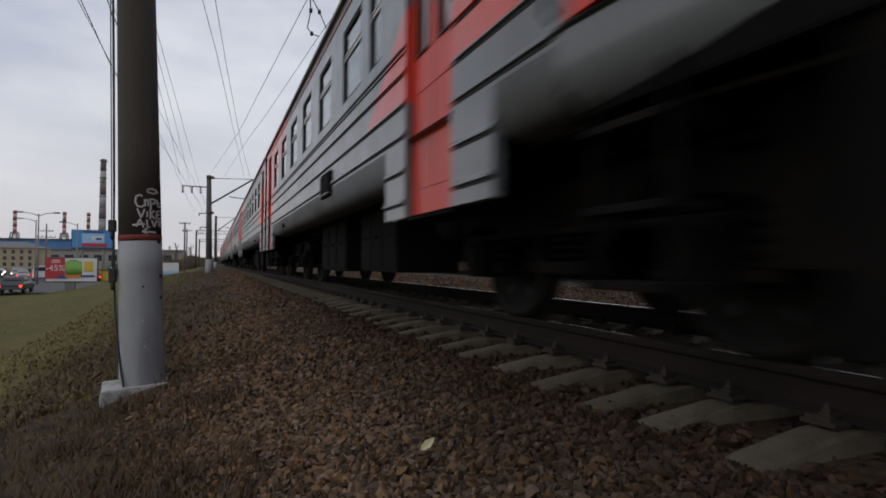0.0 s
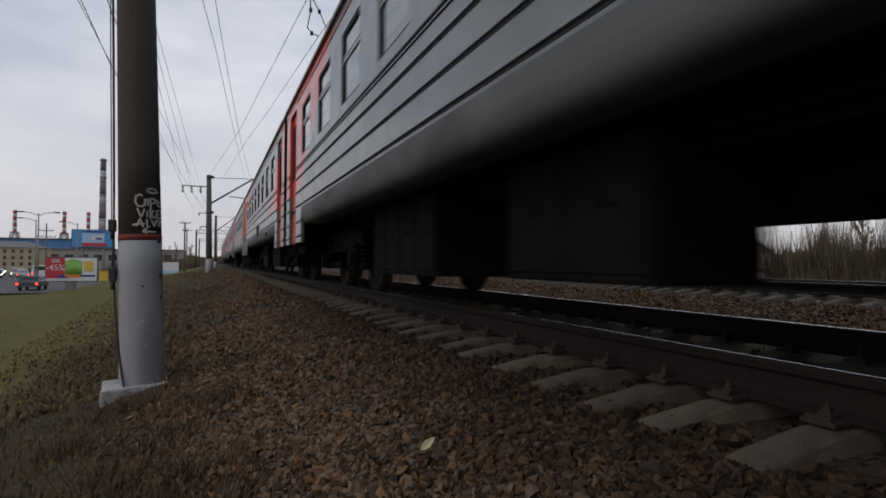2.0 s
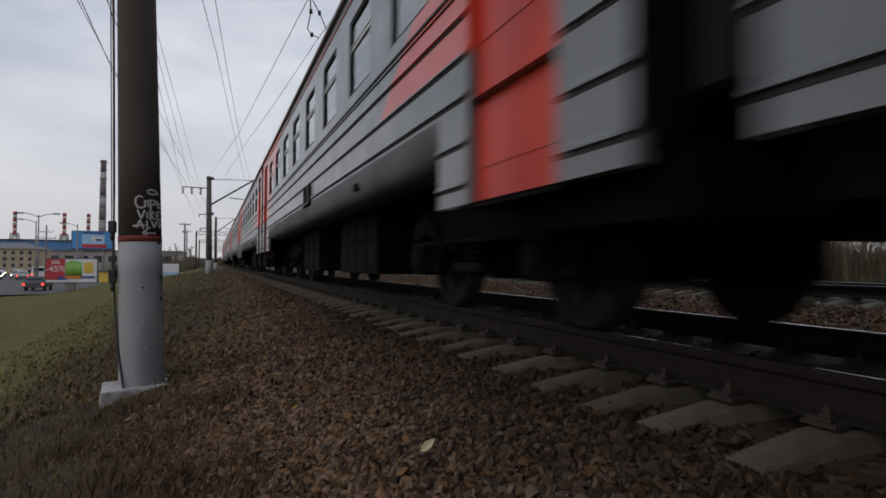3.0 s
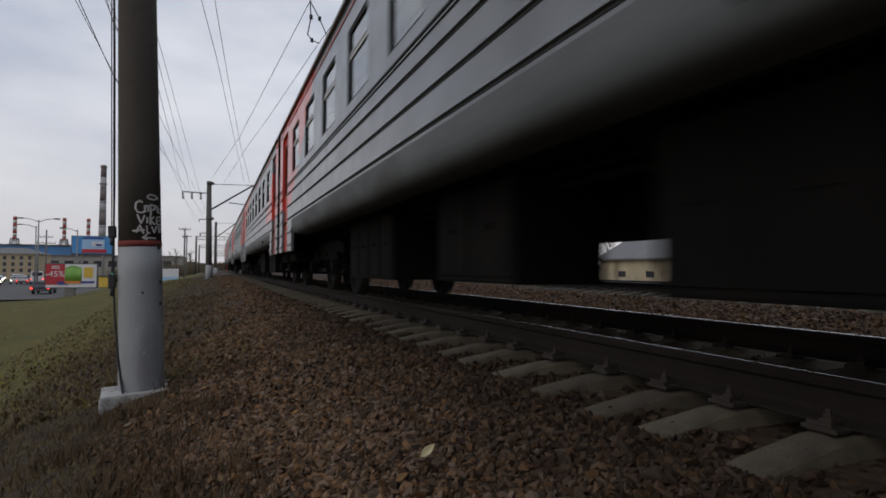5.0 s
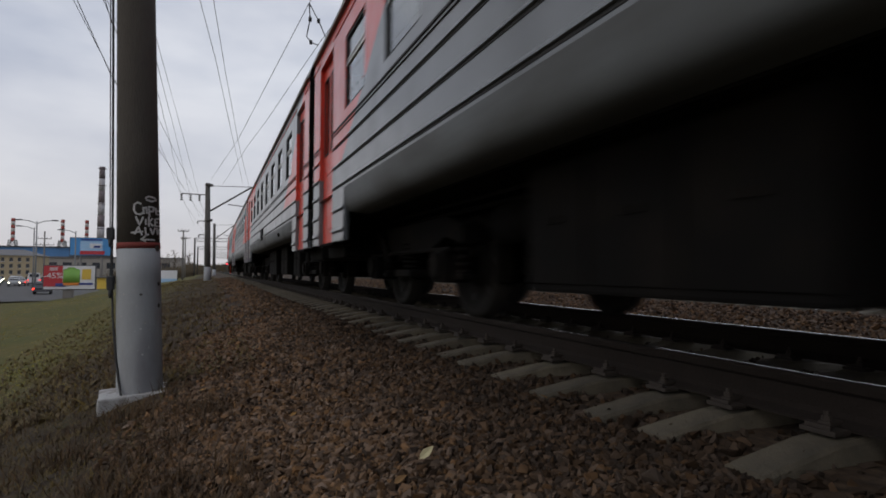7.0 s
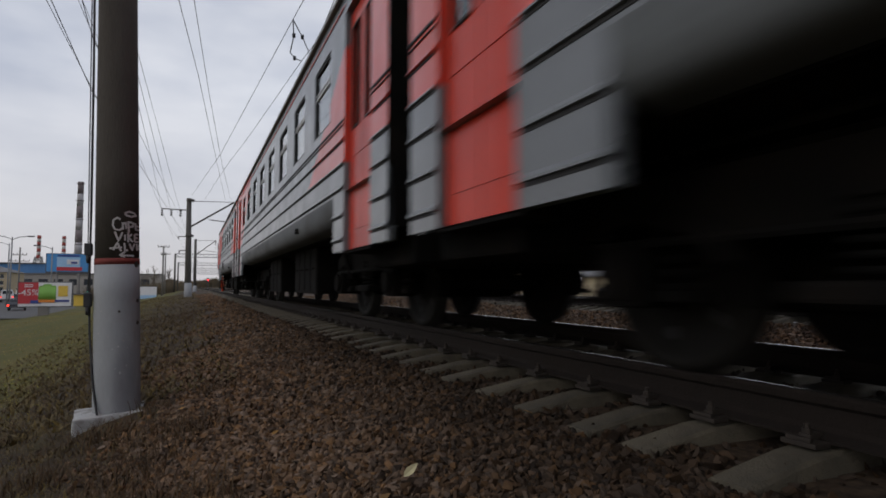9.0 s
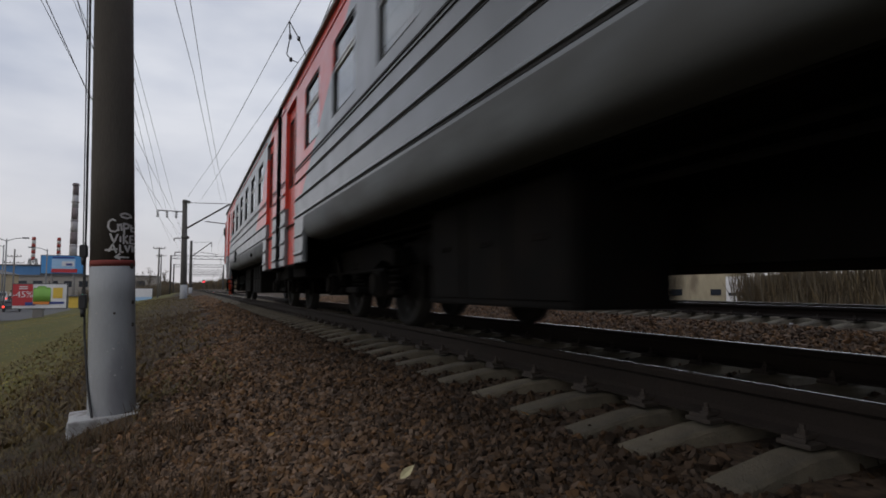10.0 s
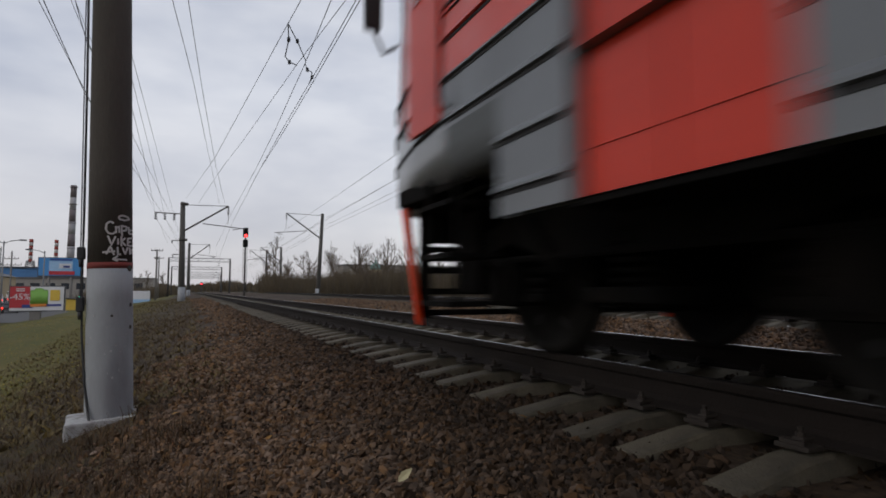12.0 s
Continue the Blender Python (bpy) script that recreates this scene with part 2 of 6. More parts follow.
PROFILE = [(-4000, -2.9), (-60, -2.75), (-16, -2.65), (-9, -2.45), (-4.5, -1.85), (-2.2, -1.24), (-1.3, -0.91), (-0.84, -0.775), (0.0, -0.59), (0.7, -0.44),
           (1.2, -0.352), (1.6, -0.315), (2.0, -0.282), (4.9, -0.27), (5.6, -0.29), (6.7, -0.225), (7.5, -0.145), (12.2, -0.145), (13.0, -0.3), (14.5, -1.1), (20, -1.5), (60, -1.5), (4000, -1.6)]


def ground_z(x, y, rough=True):
    side = x
    x = x + drift(y)
    if x < 1.2:
        k = min(1.0, max(0.0, (y - 9.0) / 35.0))
        k = k * k * (3 - 2 * k)
        x = 1.2 + (x - 1.2) * (1 - 0.5 * k) if x > -9 else x + (5.1 * k if x > -30 else 0)
    px, pz = zip(*PROFILE)
    z = float(np.interp(min(x, 5.0), px, pz))
    if side > 4.6:
        w = min(1.0, (side - 4.6) / 2.2)
        z += (float(np.interp(side, px, pz)) - z) * w
    if rough:
        amp = 0.012 if 1.0 < x < 12 else 0.035
        z += amp * noise.noise(Vector((x * 1.7, y * 1.7, 0))) + 0.5 * amp * noise.noise(Vector((x * 5, y * 5, 3)))
    z -= 0.11 * math.exp(-((x + 1.05) / 0.28) ** 2 - ((y - 5.45) / 0.4) ** 2)
    return z


def ground_material():
    """Field grass, a dirt verge and stony ballast, parted by the distance across the tracks with a ragged border."""
    m = bpy.data.materials.new("ground_surface")
    m.use_nodes = True
    n, ln = m.node_tree.nodes, m.node_tree.links
    b = n["Principled BSDF"]
    b.inputs["Roughness"].default_value, b.inputs["Specular IOR Level"].default_value = 0.95, 0.2
    tc, sep = n.new("ShaderNodeTexCoord"), n.new("ShaderNodeSeparateXYZ")
    ln.new(tc.outputs["Object"], sep.inputs[0])
    ahead, across = n.new("ShaderNodeClamp"), n.new("ShaderNodeMath")
    ahead.inputs["Min"].default_value, ahead.inputs["Max"].default_value = -20.0, 160.0
    across.operation = "MULTIPLY_ADD"
    across.inputs[1].default_value = math.tan(radians(SKEW))
    ln.new(sep.outputs["Y"], ahead.inputs["Value"])
    ln.new(ahead.outputs[0], across.inputs[0])
    ln.new(sep.outputs["X"], across.inputs[2])

    def tex(kind, scale, out, detail=6.0):
        t = n.new(kind)
        t.inputs["Scale"].default_value = scale
        if kind == "ShaderNodeTexNoise":
            t.inputs["Detail"].default_value = detail
        ln.new(tc.outputs["Object"], t.inputs["Vector"])
        return t.outputs[out]

    def ramp(src, stops):
        r = n.new("ShaderNodeValToRGB")
        e = r.color_ramp.elements
        while len(e) < len(stops):
            e.new(0.5)
        for k, (p, c) in zip(e, stops):
            k.position, k.color = p, (*c, 1)
        ln.new(src, r.inputs["Fac"])
        return r.outputs["Color"]

    def mix(fac, a, c, mode="MIX"):
        k = n.new("ShaderNodeMix")
        k.data_type, k.blend_type = "RGBA", mode
        if isinstance(fac, float):
            k.inputs["Factor"].default_value = fac
        else:
            ln.new(fac, k.inputs["Factor"])
        ln.new(a, k.inputs["A"])
        ln.new(c, k.inputs["B"])
        return k.outputs["Result"]

    def border(at, width, wander):
        k = n.new("ShaderNodeMath")
        k.operation = "MULTIPLY_ADD"
        ln.new(tex("ShaderNodeTexNoise", 0.9, "Fac"), k.inputs[0])
        k.inputs[1].default_value = wander
        ln.new(across.outputs[0], k.inputs[2])
        r = n.new("ShaderNodeMapRange")
        r.inputs["From Min"].default_value, r.inputs["From Max"].default_value = at - width + wander / 2, at + width + wander / 2
        ln.new(k.outputs[0], r.inputs["Value"])
        return r.outputs["Result"]
    grass = mix(tex("ShaderNodeTexNoise", 14.0, "Fac"), ramp(tex("ShaderNodeTexNoise", 0.35, "Fac"), [(0.38, (0.052, 0.066, 0.014)), (0.62, (0.092, 0.080, 0.022))]),
                ramp(tex("ShaderNodeTexNoise", 3.0, "Fac"), [(0.3, (0.046, 0.048, 0.010)), (0.7, (0.125, 0.092, 0.028))]))
    verge = ramp(tex("ShaderNodeTexNoise", 7.0, "Fac"), [(0.3, (0.022, 0.016, 0.011)), (0.55, (0.044, 0.032, 0.020)), (0.75, (0.046, 0.043, 0.020))])
    stones = mix(0.65, ramp(tex("ShaderNodeTexVoronoi", 24.0, "Color"), [(0.1, (0.022, 0.015, 0.010)), (0.5, (0.046, 0.031, 0.020)), (0.9, (0.095, 0.064, 0.041))]),
                 ramp(tex("ShaderNodeTexVoronoi", 24.0, "Distance"), [(0.0, (0.07, 0.048, 0.031)), (0.8, (0.022, 0.015, 0.010))]))
    left = mix(border(-2.3, 0.7, 1.8), grass, verge)
    bed = mix(border(-0.55, 0.2, 0.8), left, stones)
    far = ramp(tex("ShaderNodeTexNoise", 0.6, "Fac"), [(0.3, (0.06, 0.05, 0.03)), (0.7, (0.085, 0.075, 0.04))])
    ln.new(mix(border(13.2, 0.5, 1.0), bed, far), b.inputs["Base Color"])
    bp = n.new("ShaderNodeBump")
    bp.inputs["Strength"].default_value, bp.inputs["Distance"].default_value = 0.8, 0.03
    ln.new(tex("ShaderNodeTexNoise", 11.0, "Fac", 8.0), bp.inputs["Height"])
    ln.new(bp.outputs[0], b.inputs["Normal"])
    return m


def ground():
    xs = sorted(set([-4000, -1200, -400, -160, -90, -60, -40, -30, -25, -20] + list(np.arange(-17, -4, 0.8)) + list(np.arange(-4, 2.4, 0.1)) + list(np.arange(2.4, 14, 0.35))
                    + [15, 17, 20, 26, 35, 50, 80, 150, 400, 1200, 4000]))
    ys = sorted(set([-4000, -1000, -300, -100, -40, -20, -10, -5, -3] + list(np.arange(-2, 12, 0.12)) + list(np.arange(12, 30, 0.4)) + list(np.arange(30, 80, 2.0))
                    + [90, 105, 125, 150, 200, 260, 340, 500, 800, 1500, 4000]))
    verts = [(x, y, ground_z(x, y, abs(y) < 60 and abs(x) < 20)) for y in ys for x in xs]
    w = len(xs)
    faces = [(j * w + i, j * w + i + 1, (j + 1) * w + i + 1, (j + 1) * w + i) for j in range(len(ys) - 1) for i in range(w - 1)]
    g = from_arrays("ground", verts, faces, ground_material(), smooth=True)
    tagged(g, "sloping track bank of brown ballast, dead weeds and grass field", "ground", kind="structure")


ground()


# ---- the tracks ----
TRACK_X, HALF, TRACK2_X, TRACK2_Z, PITCH = 3.109, 0.795, 9.30, 0.14, 0.52
RAIL = [(-0.075, -0.18), (0.075, -0.18), (0.075, -0.169), (0.022, -0.15), (0.010, -0.13), (0.010, -0.058), (0.034, -0.042), (0.037, -0.014),
        (-0.037, -0.014), (-0.034, -0.042), (-0.010, -0.058), (-0.010, -0.13), (-0.022, -0.15), (-0.075, -0.169)]
HEAD = [(-0.037, -0.014), (0.037, -0.014), (0.033, -0.003), (0.018, 0.0), (-0.018, 0.0), (-0.033, -0.003)]
# the nearest sleepers lie unevenly
NEAR_SLEEPERS = (0.96, 1.48, 1.93, 2.33, 2.80, 3.36, 3.90, 4.40, 4.92, 5.42, 5.93, 6.42, 6.96)


def sleeper_mesh():
    """Prestressed concrete sleeper: sloped sides, sunk middle, canted seats."""
    bm = bmesh.new()
    rows = []
    for x, top, wt in ((-1.36, -0.268, 0.085), (-1.28, -0.255, 0.085), (-1.0, -0.213, 0.085), (-0.62, -0.190, 0.085), (-0.35, -0.230, 0.08), (0.35, -0.230, 0.08), (0.62, -0.190, 0.085), (1.0, -0.213, 0.085), (1.28, -0.255, 0.095), (1.36, -0.268, 0.095)):
        rows.append([bm.verts.new(c) for c in ((x, -wt - 0.05, -0.45), (x, -wt, top - 0.012), (x, -wt + 0.015, top), (x, wt - 0.015, top), (x, wt, top - 0.012), (x, wt + 0.05, -0.45))])
    for a, b in zip(rows, rows[1:]):
        for i in range(5):
            bm.faces.new((a[i], a[i + 1], b[i + 1], b[i]))
    bm.faces.new(rows[0])
    bm.faces.new(rows[-1][::-1])
    bmesh.ops.recalc_face_normals(bm, faces=bm.faces)
    return bm


def clip_mesh():
    """Bolted rail clip: ribbed base plate, clamp, bolt and nut."""
    bm = bmesh.new()
    box(bm, -0.09, 0.0, -0.07, 0.07, -0.166, -0.146, 0.004)
    box(bm, -0.05, 0.03, -0.025, 0.025, -0.146, -0.122, 0.008)
    tube(bm, (-0.03, 0, -0.14), (-0.03, 0, -0.085), 0.011, seg=6)
    tube(bm, (-0.03, 0, -0.122), (-0.03, 0, -0.104), 0.019, seg=6)
    box(bm, -0.088, -0.072, -0.05, 0.05, -0.146, -0.128, 0.004)
    return bm


def track(name, base, first, count, clips, label, near=()):
    t = tagged(empty(name, base), label, "railway track", kind="structure")
    for side in (-1, 1):
        bm = bmesh.new()
        loft(bm, [(side * HALF + a, b) for a, b in RAIL], -60, 420)
        loft(bm, [(side * HALF + a, b) for a, b in HEAD], -60, 420)
        # near rail's polished strip kept narrow, in place of its dimmer reflection
        worn = 0.026 if side > 0 else 0.004
        loft(bm, [(side * HALF - 0.010, -0.002), (side * HALF + worn, -0.002), (side * HALF + worn - 0.004, 0.0012), (side * HALF - 0.006, 0.0012)], -60, 420, mat=1)
        part("rail", bm, (RAIL_STEEL, RAIL_TOP), t, "rusty steel rail with polished head")
    s = part("sleeper", sleeper_mesh(), CONCRETE, t)
    s.matrix_basis = pose(0, first, 0)
    rnd = random.Random(5)
    ys = [first + PITCH * i for i in range(count)]
    for y in near:
        ys[min(range(count), key=lambda i: abs(ys[i] - y))] = y
    for y in ys[1:]:
        share("sleeper", s, pose(rnd.uniform(-0.015, 0.015), y + rnd.uniform(-0.01, 0.01), rnd.uniform(-0.006, 0.004), 0, 0, rnd.uniform(-1.5, 1.5)), t)
    c = None
    for y in ys[:clips]:
        for side, turn in ((-HALF - 0.075, 0), (-HALF + 0.075, 180), (HALF - 0.075, 0), (HALF + 0.075, 180)):
            m = pose(side, y, -0.026, 0, 0, turn)
            if c is None:
                c = part("rail_clip", clip_mesh(), CLIP_STEEL, t)
                c.matrix_basis = m
            else:
                share("rail_clip", c, m, t)
    # the far sleepers, too small to tell apart
    bm = bmesh.new()
    for i in range(400):
        y = ys[-1] + PITCH * (i + 1)
        box(bm, -1.35, 1.35, y - 0.12, y + 0.12, -0.4, -0.2)
    far = part("far_sleepers", bm, CONCRETE, t)
    far["kind"] = "stuff"


NEAR_LINE = pose(0, 0, 0, 0, 0, SKEW)
track("track_1", NEAR_LINE @ pose(TRACK_X, 0, 0), -3.80, 250, 62, "railway track with rusty rails on concrete sleepers", NEAR_SLEEPERS)
track("track_2", pose(TRACK2_X, 0, TRACK2_Z, 0, 0, -1.2), -3.62, 160, 46, "second railway track on concrete sleepers in ballast")


# ---- the train ----
W, CAR, END = 1.73, 16.934, 8.21
RIBS = (0.905, 1.155, 1.437, 1.688, 1.938)
SILL, HEADER, EAVE = 2.27, 3.12, 3.48
DOOR_TOP = 3.26
WINDOWS = [(6.12 - 1.62 * i, 5.22 - 1.62 * i) for i in range(8)]
DOORS = [(6.80, 7.73), (-7.73, -6.80)]
SHORT = 0.8425  # length of these cars against the long type


def shorten(parts):
    """Brings fittings drawn for the long type to this car's length."""
    for o in parts:
        o.data.transform(Matrix.Diagonal((1, SHORT, 1, 1)))


def livery(hi=6.4, lo=-4.75, steep=1.6, ends=7.6):
    """Grey sides with slanted red ends, weathered; the pattern is painted on along the car."""
    m = bpy.data.materials.new("train_side_paint")
    m.use_nodes = True
    n, ln = m.node_tree.nodes, m.node_tree.links
    b = n["Principled BSDF"]
    b.inputs["Specular IOR Level"].default_value = 0.55
    b.inputs["Coat Weight"].default_value, b.inputs["Coat Roughness"].default_value = 0.5, 0.16
    tc, sep = n.new("ShaderNodeTexCoord"), n.new("ShaderNodeSeparateXYZ")
    ln.new(tc.outputs["Object"], sep.inputs[0])

    def op(kind, a, c=None, d=None):
        k = n.new("ShaderNodeMath")
        k.operation = kind
        for i, v in enumerate((a, c, d)):
            if v is None:
                continue
            if isinstance(v, (int, float)):
                k.inputs[i].default_value = v
            else:
                ln.new(v, k.inputs[i])
        return k.outputs[0]
    slant = op("MULTIPLY_ADD", op("SUBTRACT", sep.outputs["Z"], 1.62), steep, sep.outputs["Y"])
    red = op("MAXIMUM", op("GREATER_THAN", slant, hi), op("LESS_THAN", slant, lo))
    red = op("MAXIMUM", red, op("GREATER_THAN", op("ABSOLUTE", sep.outputs["Y"]), ends))
    red = op("MULTIPLY", red, op("GREATER_THAN", sep.outputs["Z"], 1.69))

    def tex(scale, stretch):
        mp, t = n.new("ShaderNodeMapping"), n.new("ShaderNodeTexNoise")
        mp.inputs["Scale"].default_value = stretch
        t.inputs["Scale"].default_value, t.inputs["Detail"].default_value = scale, 7.0
        ln.new(tc.outputs["Object"], mp.inputs["Vector"])
        ln.new(mp.outputs[0], t.inputs["Vector"])
        return t.outputs["Fac"]
    mix = n.new("ShaderNodeMix")
    mix.data_type = "RGBA"
    ln.new(red, mix.inputs["Factor"])
    mix.inputs["A"].default_value, mix.inputs["B"].default_value = (0.108, 0.117, 0.125, 1), (0.51, 0.031, 0.010, 1)
    grime_shade = op("MULTIPLY_ADD", tex(1.2, (1, 0.4, 1.5)), 0.55, 0.70)
    streak = op("MULTIPLY_ADD", tex(9.0, (1, 1.0, 0.12)), 0.30, 0.86)
    shade = n.new("ShaderNodeVectorMath")
    shade.operation = "SCALE"
    ln.new(mix.outputs["Result"], shade.inputs[0])
    ln.new(op("MULTIPLY", grime_shade, streak), shade.inputs["Scale"])
    ln.new(shade.outputs[0], b.inputs["Base Color"])
    ln.new(op("MULTIPLY_ADD", tex(3.0, (1, 1, 1)), 0.35, 0.22), b.inputs["Roughness"])
    bp = n.new("ShaderNodeBump")
    bp.inputs["Strength"].default_value, bp.inputs["Distance"].default_value = 0.15, 0.02
    ln.new(tex(1.6, (1, 1, 2)), bp.inputs["Height"])
    ln.new(bp.outputs[0], b.inputs["Normal"])
    return m


LIVERY = livery()
TAIL_LIVERY = livery(4.2, -4.75, 1.5, 7.6)
LEAD_LIVERY = livery(6.4, -3.0, 1.6, 7.6)


def side_wall(bm, sx, y0, y1, z0, z1, holes, deep=0.07):
    """One side skin at x = sx with openings cut through it, and their reveals. deep: towards the inside."""
    ys = sorted({y0, y1, *[v for h in holes for v in h[:2]]})
    zs = sorted({z0, z1, *[v for h in holes for v in h[2:]]})
    inner = sx - math.copysign(deep, sx)
    for a, b in zip(ys, ys[1:]):
        for c, d in zip(zs, zs[1:]):
            if any(h[0] <= (a + b) / 2 <= h[1] and h[2] <= (c + d) / 2 <= h[3] for h in holes):
                continue
            for x in (sx, inner):
                bm.faces.new([bm.verts.new(p) for p in ((x, a, c), (x, b, c), (x, b, d), (x, a, d))])
    for a, b, c, d in holes:
        for p, q in (((a, c), (b, c)), ((b, c), (b, d)), ((b, d), (a, d)), ((a, d), (a, c))):
            bm.faces.new([bm.verts.new(v) for v in ((sx, *p), (sx, *q), (inner, *q), (inner, *p))])
    return bm


def wheelset(parent, y):
    bm = bmesh.new()
    lathe(bm, [(-0.95, 0.08), (0.95, 0.08)], 12)
    for s in (-1, 1):
        prof = [(0.70, 0.10), (0.70, 0.19), (0.725, 0.20), (0.735, 0.41), (0.715, 0.42), (0.715, 0.505), (0.745, 0.505), (0.755, 0.478), (0.845, 0.472), (0.845, 0.41), (0.80, 0.40), (0.785, 0.20), (0.84, 0.18), (0.84, 0.10)]
        lathe(bm, [(s * a, r) for a, r in prof], 28)
        for i in range(6):
            a = i * math.pi / 3
            tube(bm, (s * 0.80, 0.30 * math.cos(a), 0.30 * math.sin(a)), (s * 0.81, 0.30 * math.cos(a), 0.30 * math.sin(a)), 0.035, seg=8, mat=1)
    bmesh.ops.recalc_face_normals(bm, faces=bm.faces)
    w = part("wheelset", bm, (WHEEL_STEEL, RUBBER), parent, "steel wheelset with worn treads")
    w.matrix_basis = pose(0, y, 0.472)
    return w


def bogie(car, y):
    """Bogie with welded side frames, springs, axle boxes, brake rigging and two wheelsets."""
    bm = bmesh.new()
    for s in (-1, 1):
        x0, x1 = s * 0.98, s * 1.14
        loft_pts = [(-1.75, 0.66), (-1.3, 0.74), (-0.8, 0.62), (0.8, 0.62), (1.3, 0.74), (1.75, 0.66), (1.75, 0.82), (1.3, 0.92), (-1.3, 0.92), (-1.75, 0.82)]
        a = [bm.verts.new((x0, u, v)) for u, v in loft_pts]
        b = [bm.verts.new((x1, u, v)) for u, v in loft_pts]
        for i in range(len(a)):
            j = (i + 1) % len(a)
            bm.faces.new((a[i], a[j], b[j], b[i]))
        bm.faces.new(a[::-1])
        bm.faces.new(b)
        for wy in (-1.3, 1.3):
            box(bm, s * 0.94, s * 1.22, wy - 0.16, wy + 0.16, 0.32, 0.62, 0.03)
            tube(bm, (s * 1.22, wy, 0.472), (s * 1.26, wy, 0.472), 0.12, seg=12)
            for d in (-0.3, 0.3):
                for k in range(5):
                    tube(bm, (s * 1.06, wy + d, 0.40 + 0.065 * k), (s * 1.06, wy + d, 0.435 + 0.065 * k), 0.075, seg=10)
                box(bm, s * 0.98, s * 1.14, wy + d - 0.09, wy + d + 0.09, 0.35, 0.40, 0.01)
            for d in (-0.56, 0.56):
                box(bm, s * 0.72, s * 0.86, wy + d - 0.04, wy + d + 0.04, 0.32, 0.66, 0.015)
        for k in range(6):
            tube(bm, (s * 1.06, 0.0, 0.46 + 0.05 * k), (s * 1.06, 0.0, 0.485 + 0.05 * k), 0.12, seg=12)
        box(bm, s * 0.92, s * 1.2, -0.32, 0.32, 0.36, 0.44, 0.02)
        tube(bm, (s * 1.18, -1.55, 0.62), (s * 1.18, 1.55, 0.62), 0.022, seg=6)
        tube(bm, (s * 1.2, 0.55, 0.5), (s * 1.2, 0.95, 0.86), 0.04, seg=8)
    box(bm, -1.0, 1.0, -0.3, 0.3, 0.66, 0.9, 0.03)
    for e in (-0.62, 0.62):
        box(bm, -0.6, 0.6, e - 0.30, e + 0.30, 0.30, 0.88, 0.08)
    for e in (-1.68, 1.68):
        box(bm, -1.0, 1.0, e - 0.07, e + 0.07, 0.68, 0.8, 0.02)
    bmesh.ops.recalc_face_normals(bm, faces=bm.faces)
    f = part("bogie", bm, BLACK_STEEL, car, "grimy bogie, blackened with underfloor shade")
    shorten([f])
    f.matrix_basis = pose(0, y * SHORT, 0)
    wheelset(f, -1.3 * SHORT)
    wheelset(f, 1.3 * SHORT)
    return f


def window(car, s, y0, y1, z0, z1, sash=True):
    """Car window: frame with rounded corners, a sash bar and glass set back from the skin."""
    bm = bmesh.new()
    x = s * (W - 0.035)
    fw = 0.035
    side_wall(bm, x + s * 0.022, y0, y1, z0, z1, [(y0 + fw, y1 - fw, z0 + fw, z1 - fw)], 0.044)
    bmesh.ops.remove_doubles(bm, verts=bm.verts, dist=0.0005)
    bmesh.ops.recalc_face_normals(bm, faces=bm.faces)
    w = part("window", bm, RUBBER, car, "black rubber window gasket")
    if sash:
        zb = z0 + (z1 - z0) * 0.60
        for za, zc, d in ((zb, zb + 0.03, 0.02), (zb + 0.055, zb + 0.075, 0.018)):
            bm = bmesh.new()
            box(bm, x - d, x + d, y0 + fw, y1 - fw, za, zc, 0.004)
            part("sash_bar", bm, PALE_FRAME, w)
    bm = bmesh.new()
    box(bm, x - 0.004, x + 0.004, y0 + fw - 0.01, y1 - fw + 0.01, z0 + fw - 0.01, z1 - fw + 0.01)
    p = part("pane", bm, GLASS, w, "dusty window glass")
    p.visible_shadow = False
    return w


def door(car, s, y0, y1):
    """Sliding vestibule doors in two leaves, set back in the side."""
    mid = (y0 + y1) / 2
    for a, b in ((y0 + 0.01, mid - 0.006), (mid + 0.006, y1 - 0.01)):
        bm = bmesh.new()
        x = s * (W - 0.06)
        yc = (a + b) / 2
        hole = [(yc - 0.12, yc + 0.12, 2.02, 3.05)]
        side_wall(bm, x, a, b, 0.79, DOOR_TOP - 0.02, hole, 0.04)
        for e, f in ((a, a), (b, b)):
            bm.faces.new([bm.verts.new(v) for v in ((x, e, 0.79), (x, e, DOOR_TOP - 0.02), (x - s * 0.04, e, DOOR_TOP - 0.02), (x - s * 0.04, e, 0.79))])
        bm.faces.new([bm.verts.new(v) for v in ((x, a, 0.79), (x, b, 0.79), (x - s * 0.04, b, 0.79), (x - s * 0.04, a, 0.79))])
        box(bm, x - 0.006, x + 0.006, a + 0.02, b - 0.02, 0.98, 0.99)
        box(bm, x - 0.006, x + 0.006, a + 0.02, b - 0.02, 1.72, 1.73)
        d = part("door_leaf", bm, RED_PAINT, car, "red painted sliding door leaf")
        bm = bmesh.new()
        box(bm, x - s * 0.02 - 0.004, x - s * 0.02 + 0.004, yc - 0.125, yc + 0.125, 2.015, 3.055)
        p = part("pane", bm, GLASS, d)
        p.visible_shadow = False
        bm = bmesh.new()
        for q in ((yc - 0.14, yc - 0.12), (yc + 0.12, yc + 0.14)):
            box(bm, x - 0.012, x + 0.012, q[0], q[1], 2.0, 3.07)
        for q in ((2.0, 2.02), (3.05, 3.07)):
            box(bm, x - 0.012, x + 0.012, yc - 0.12, yc + 0.12, q[0], q[1])
        part("gasket", bm, RUBBER, d)


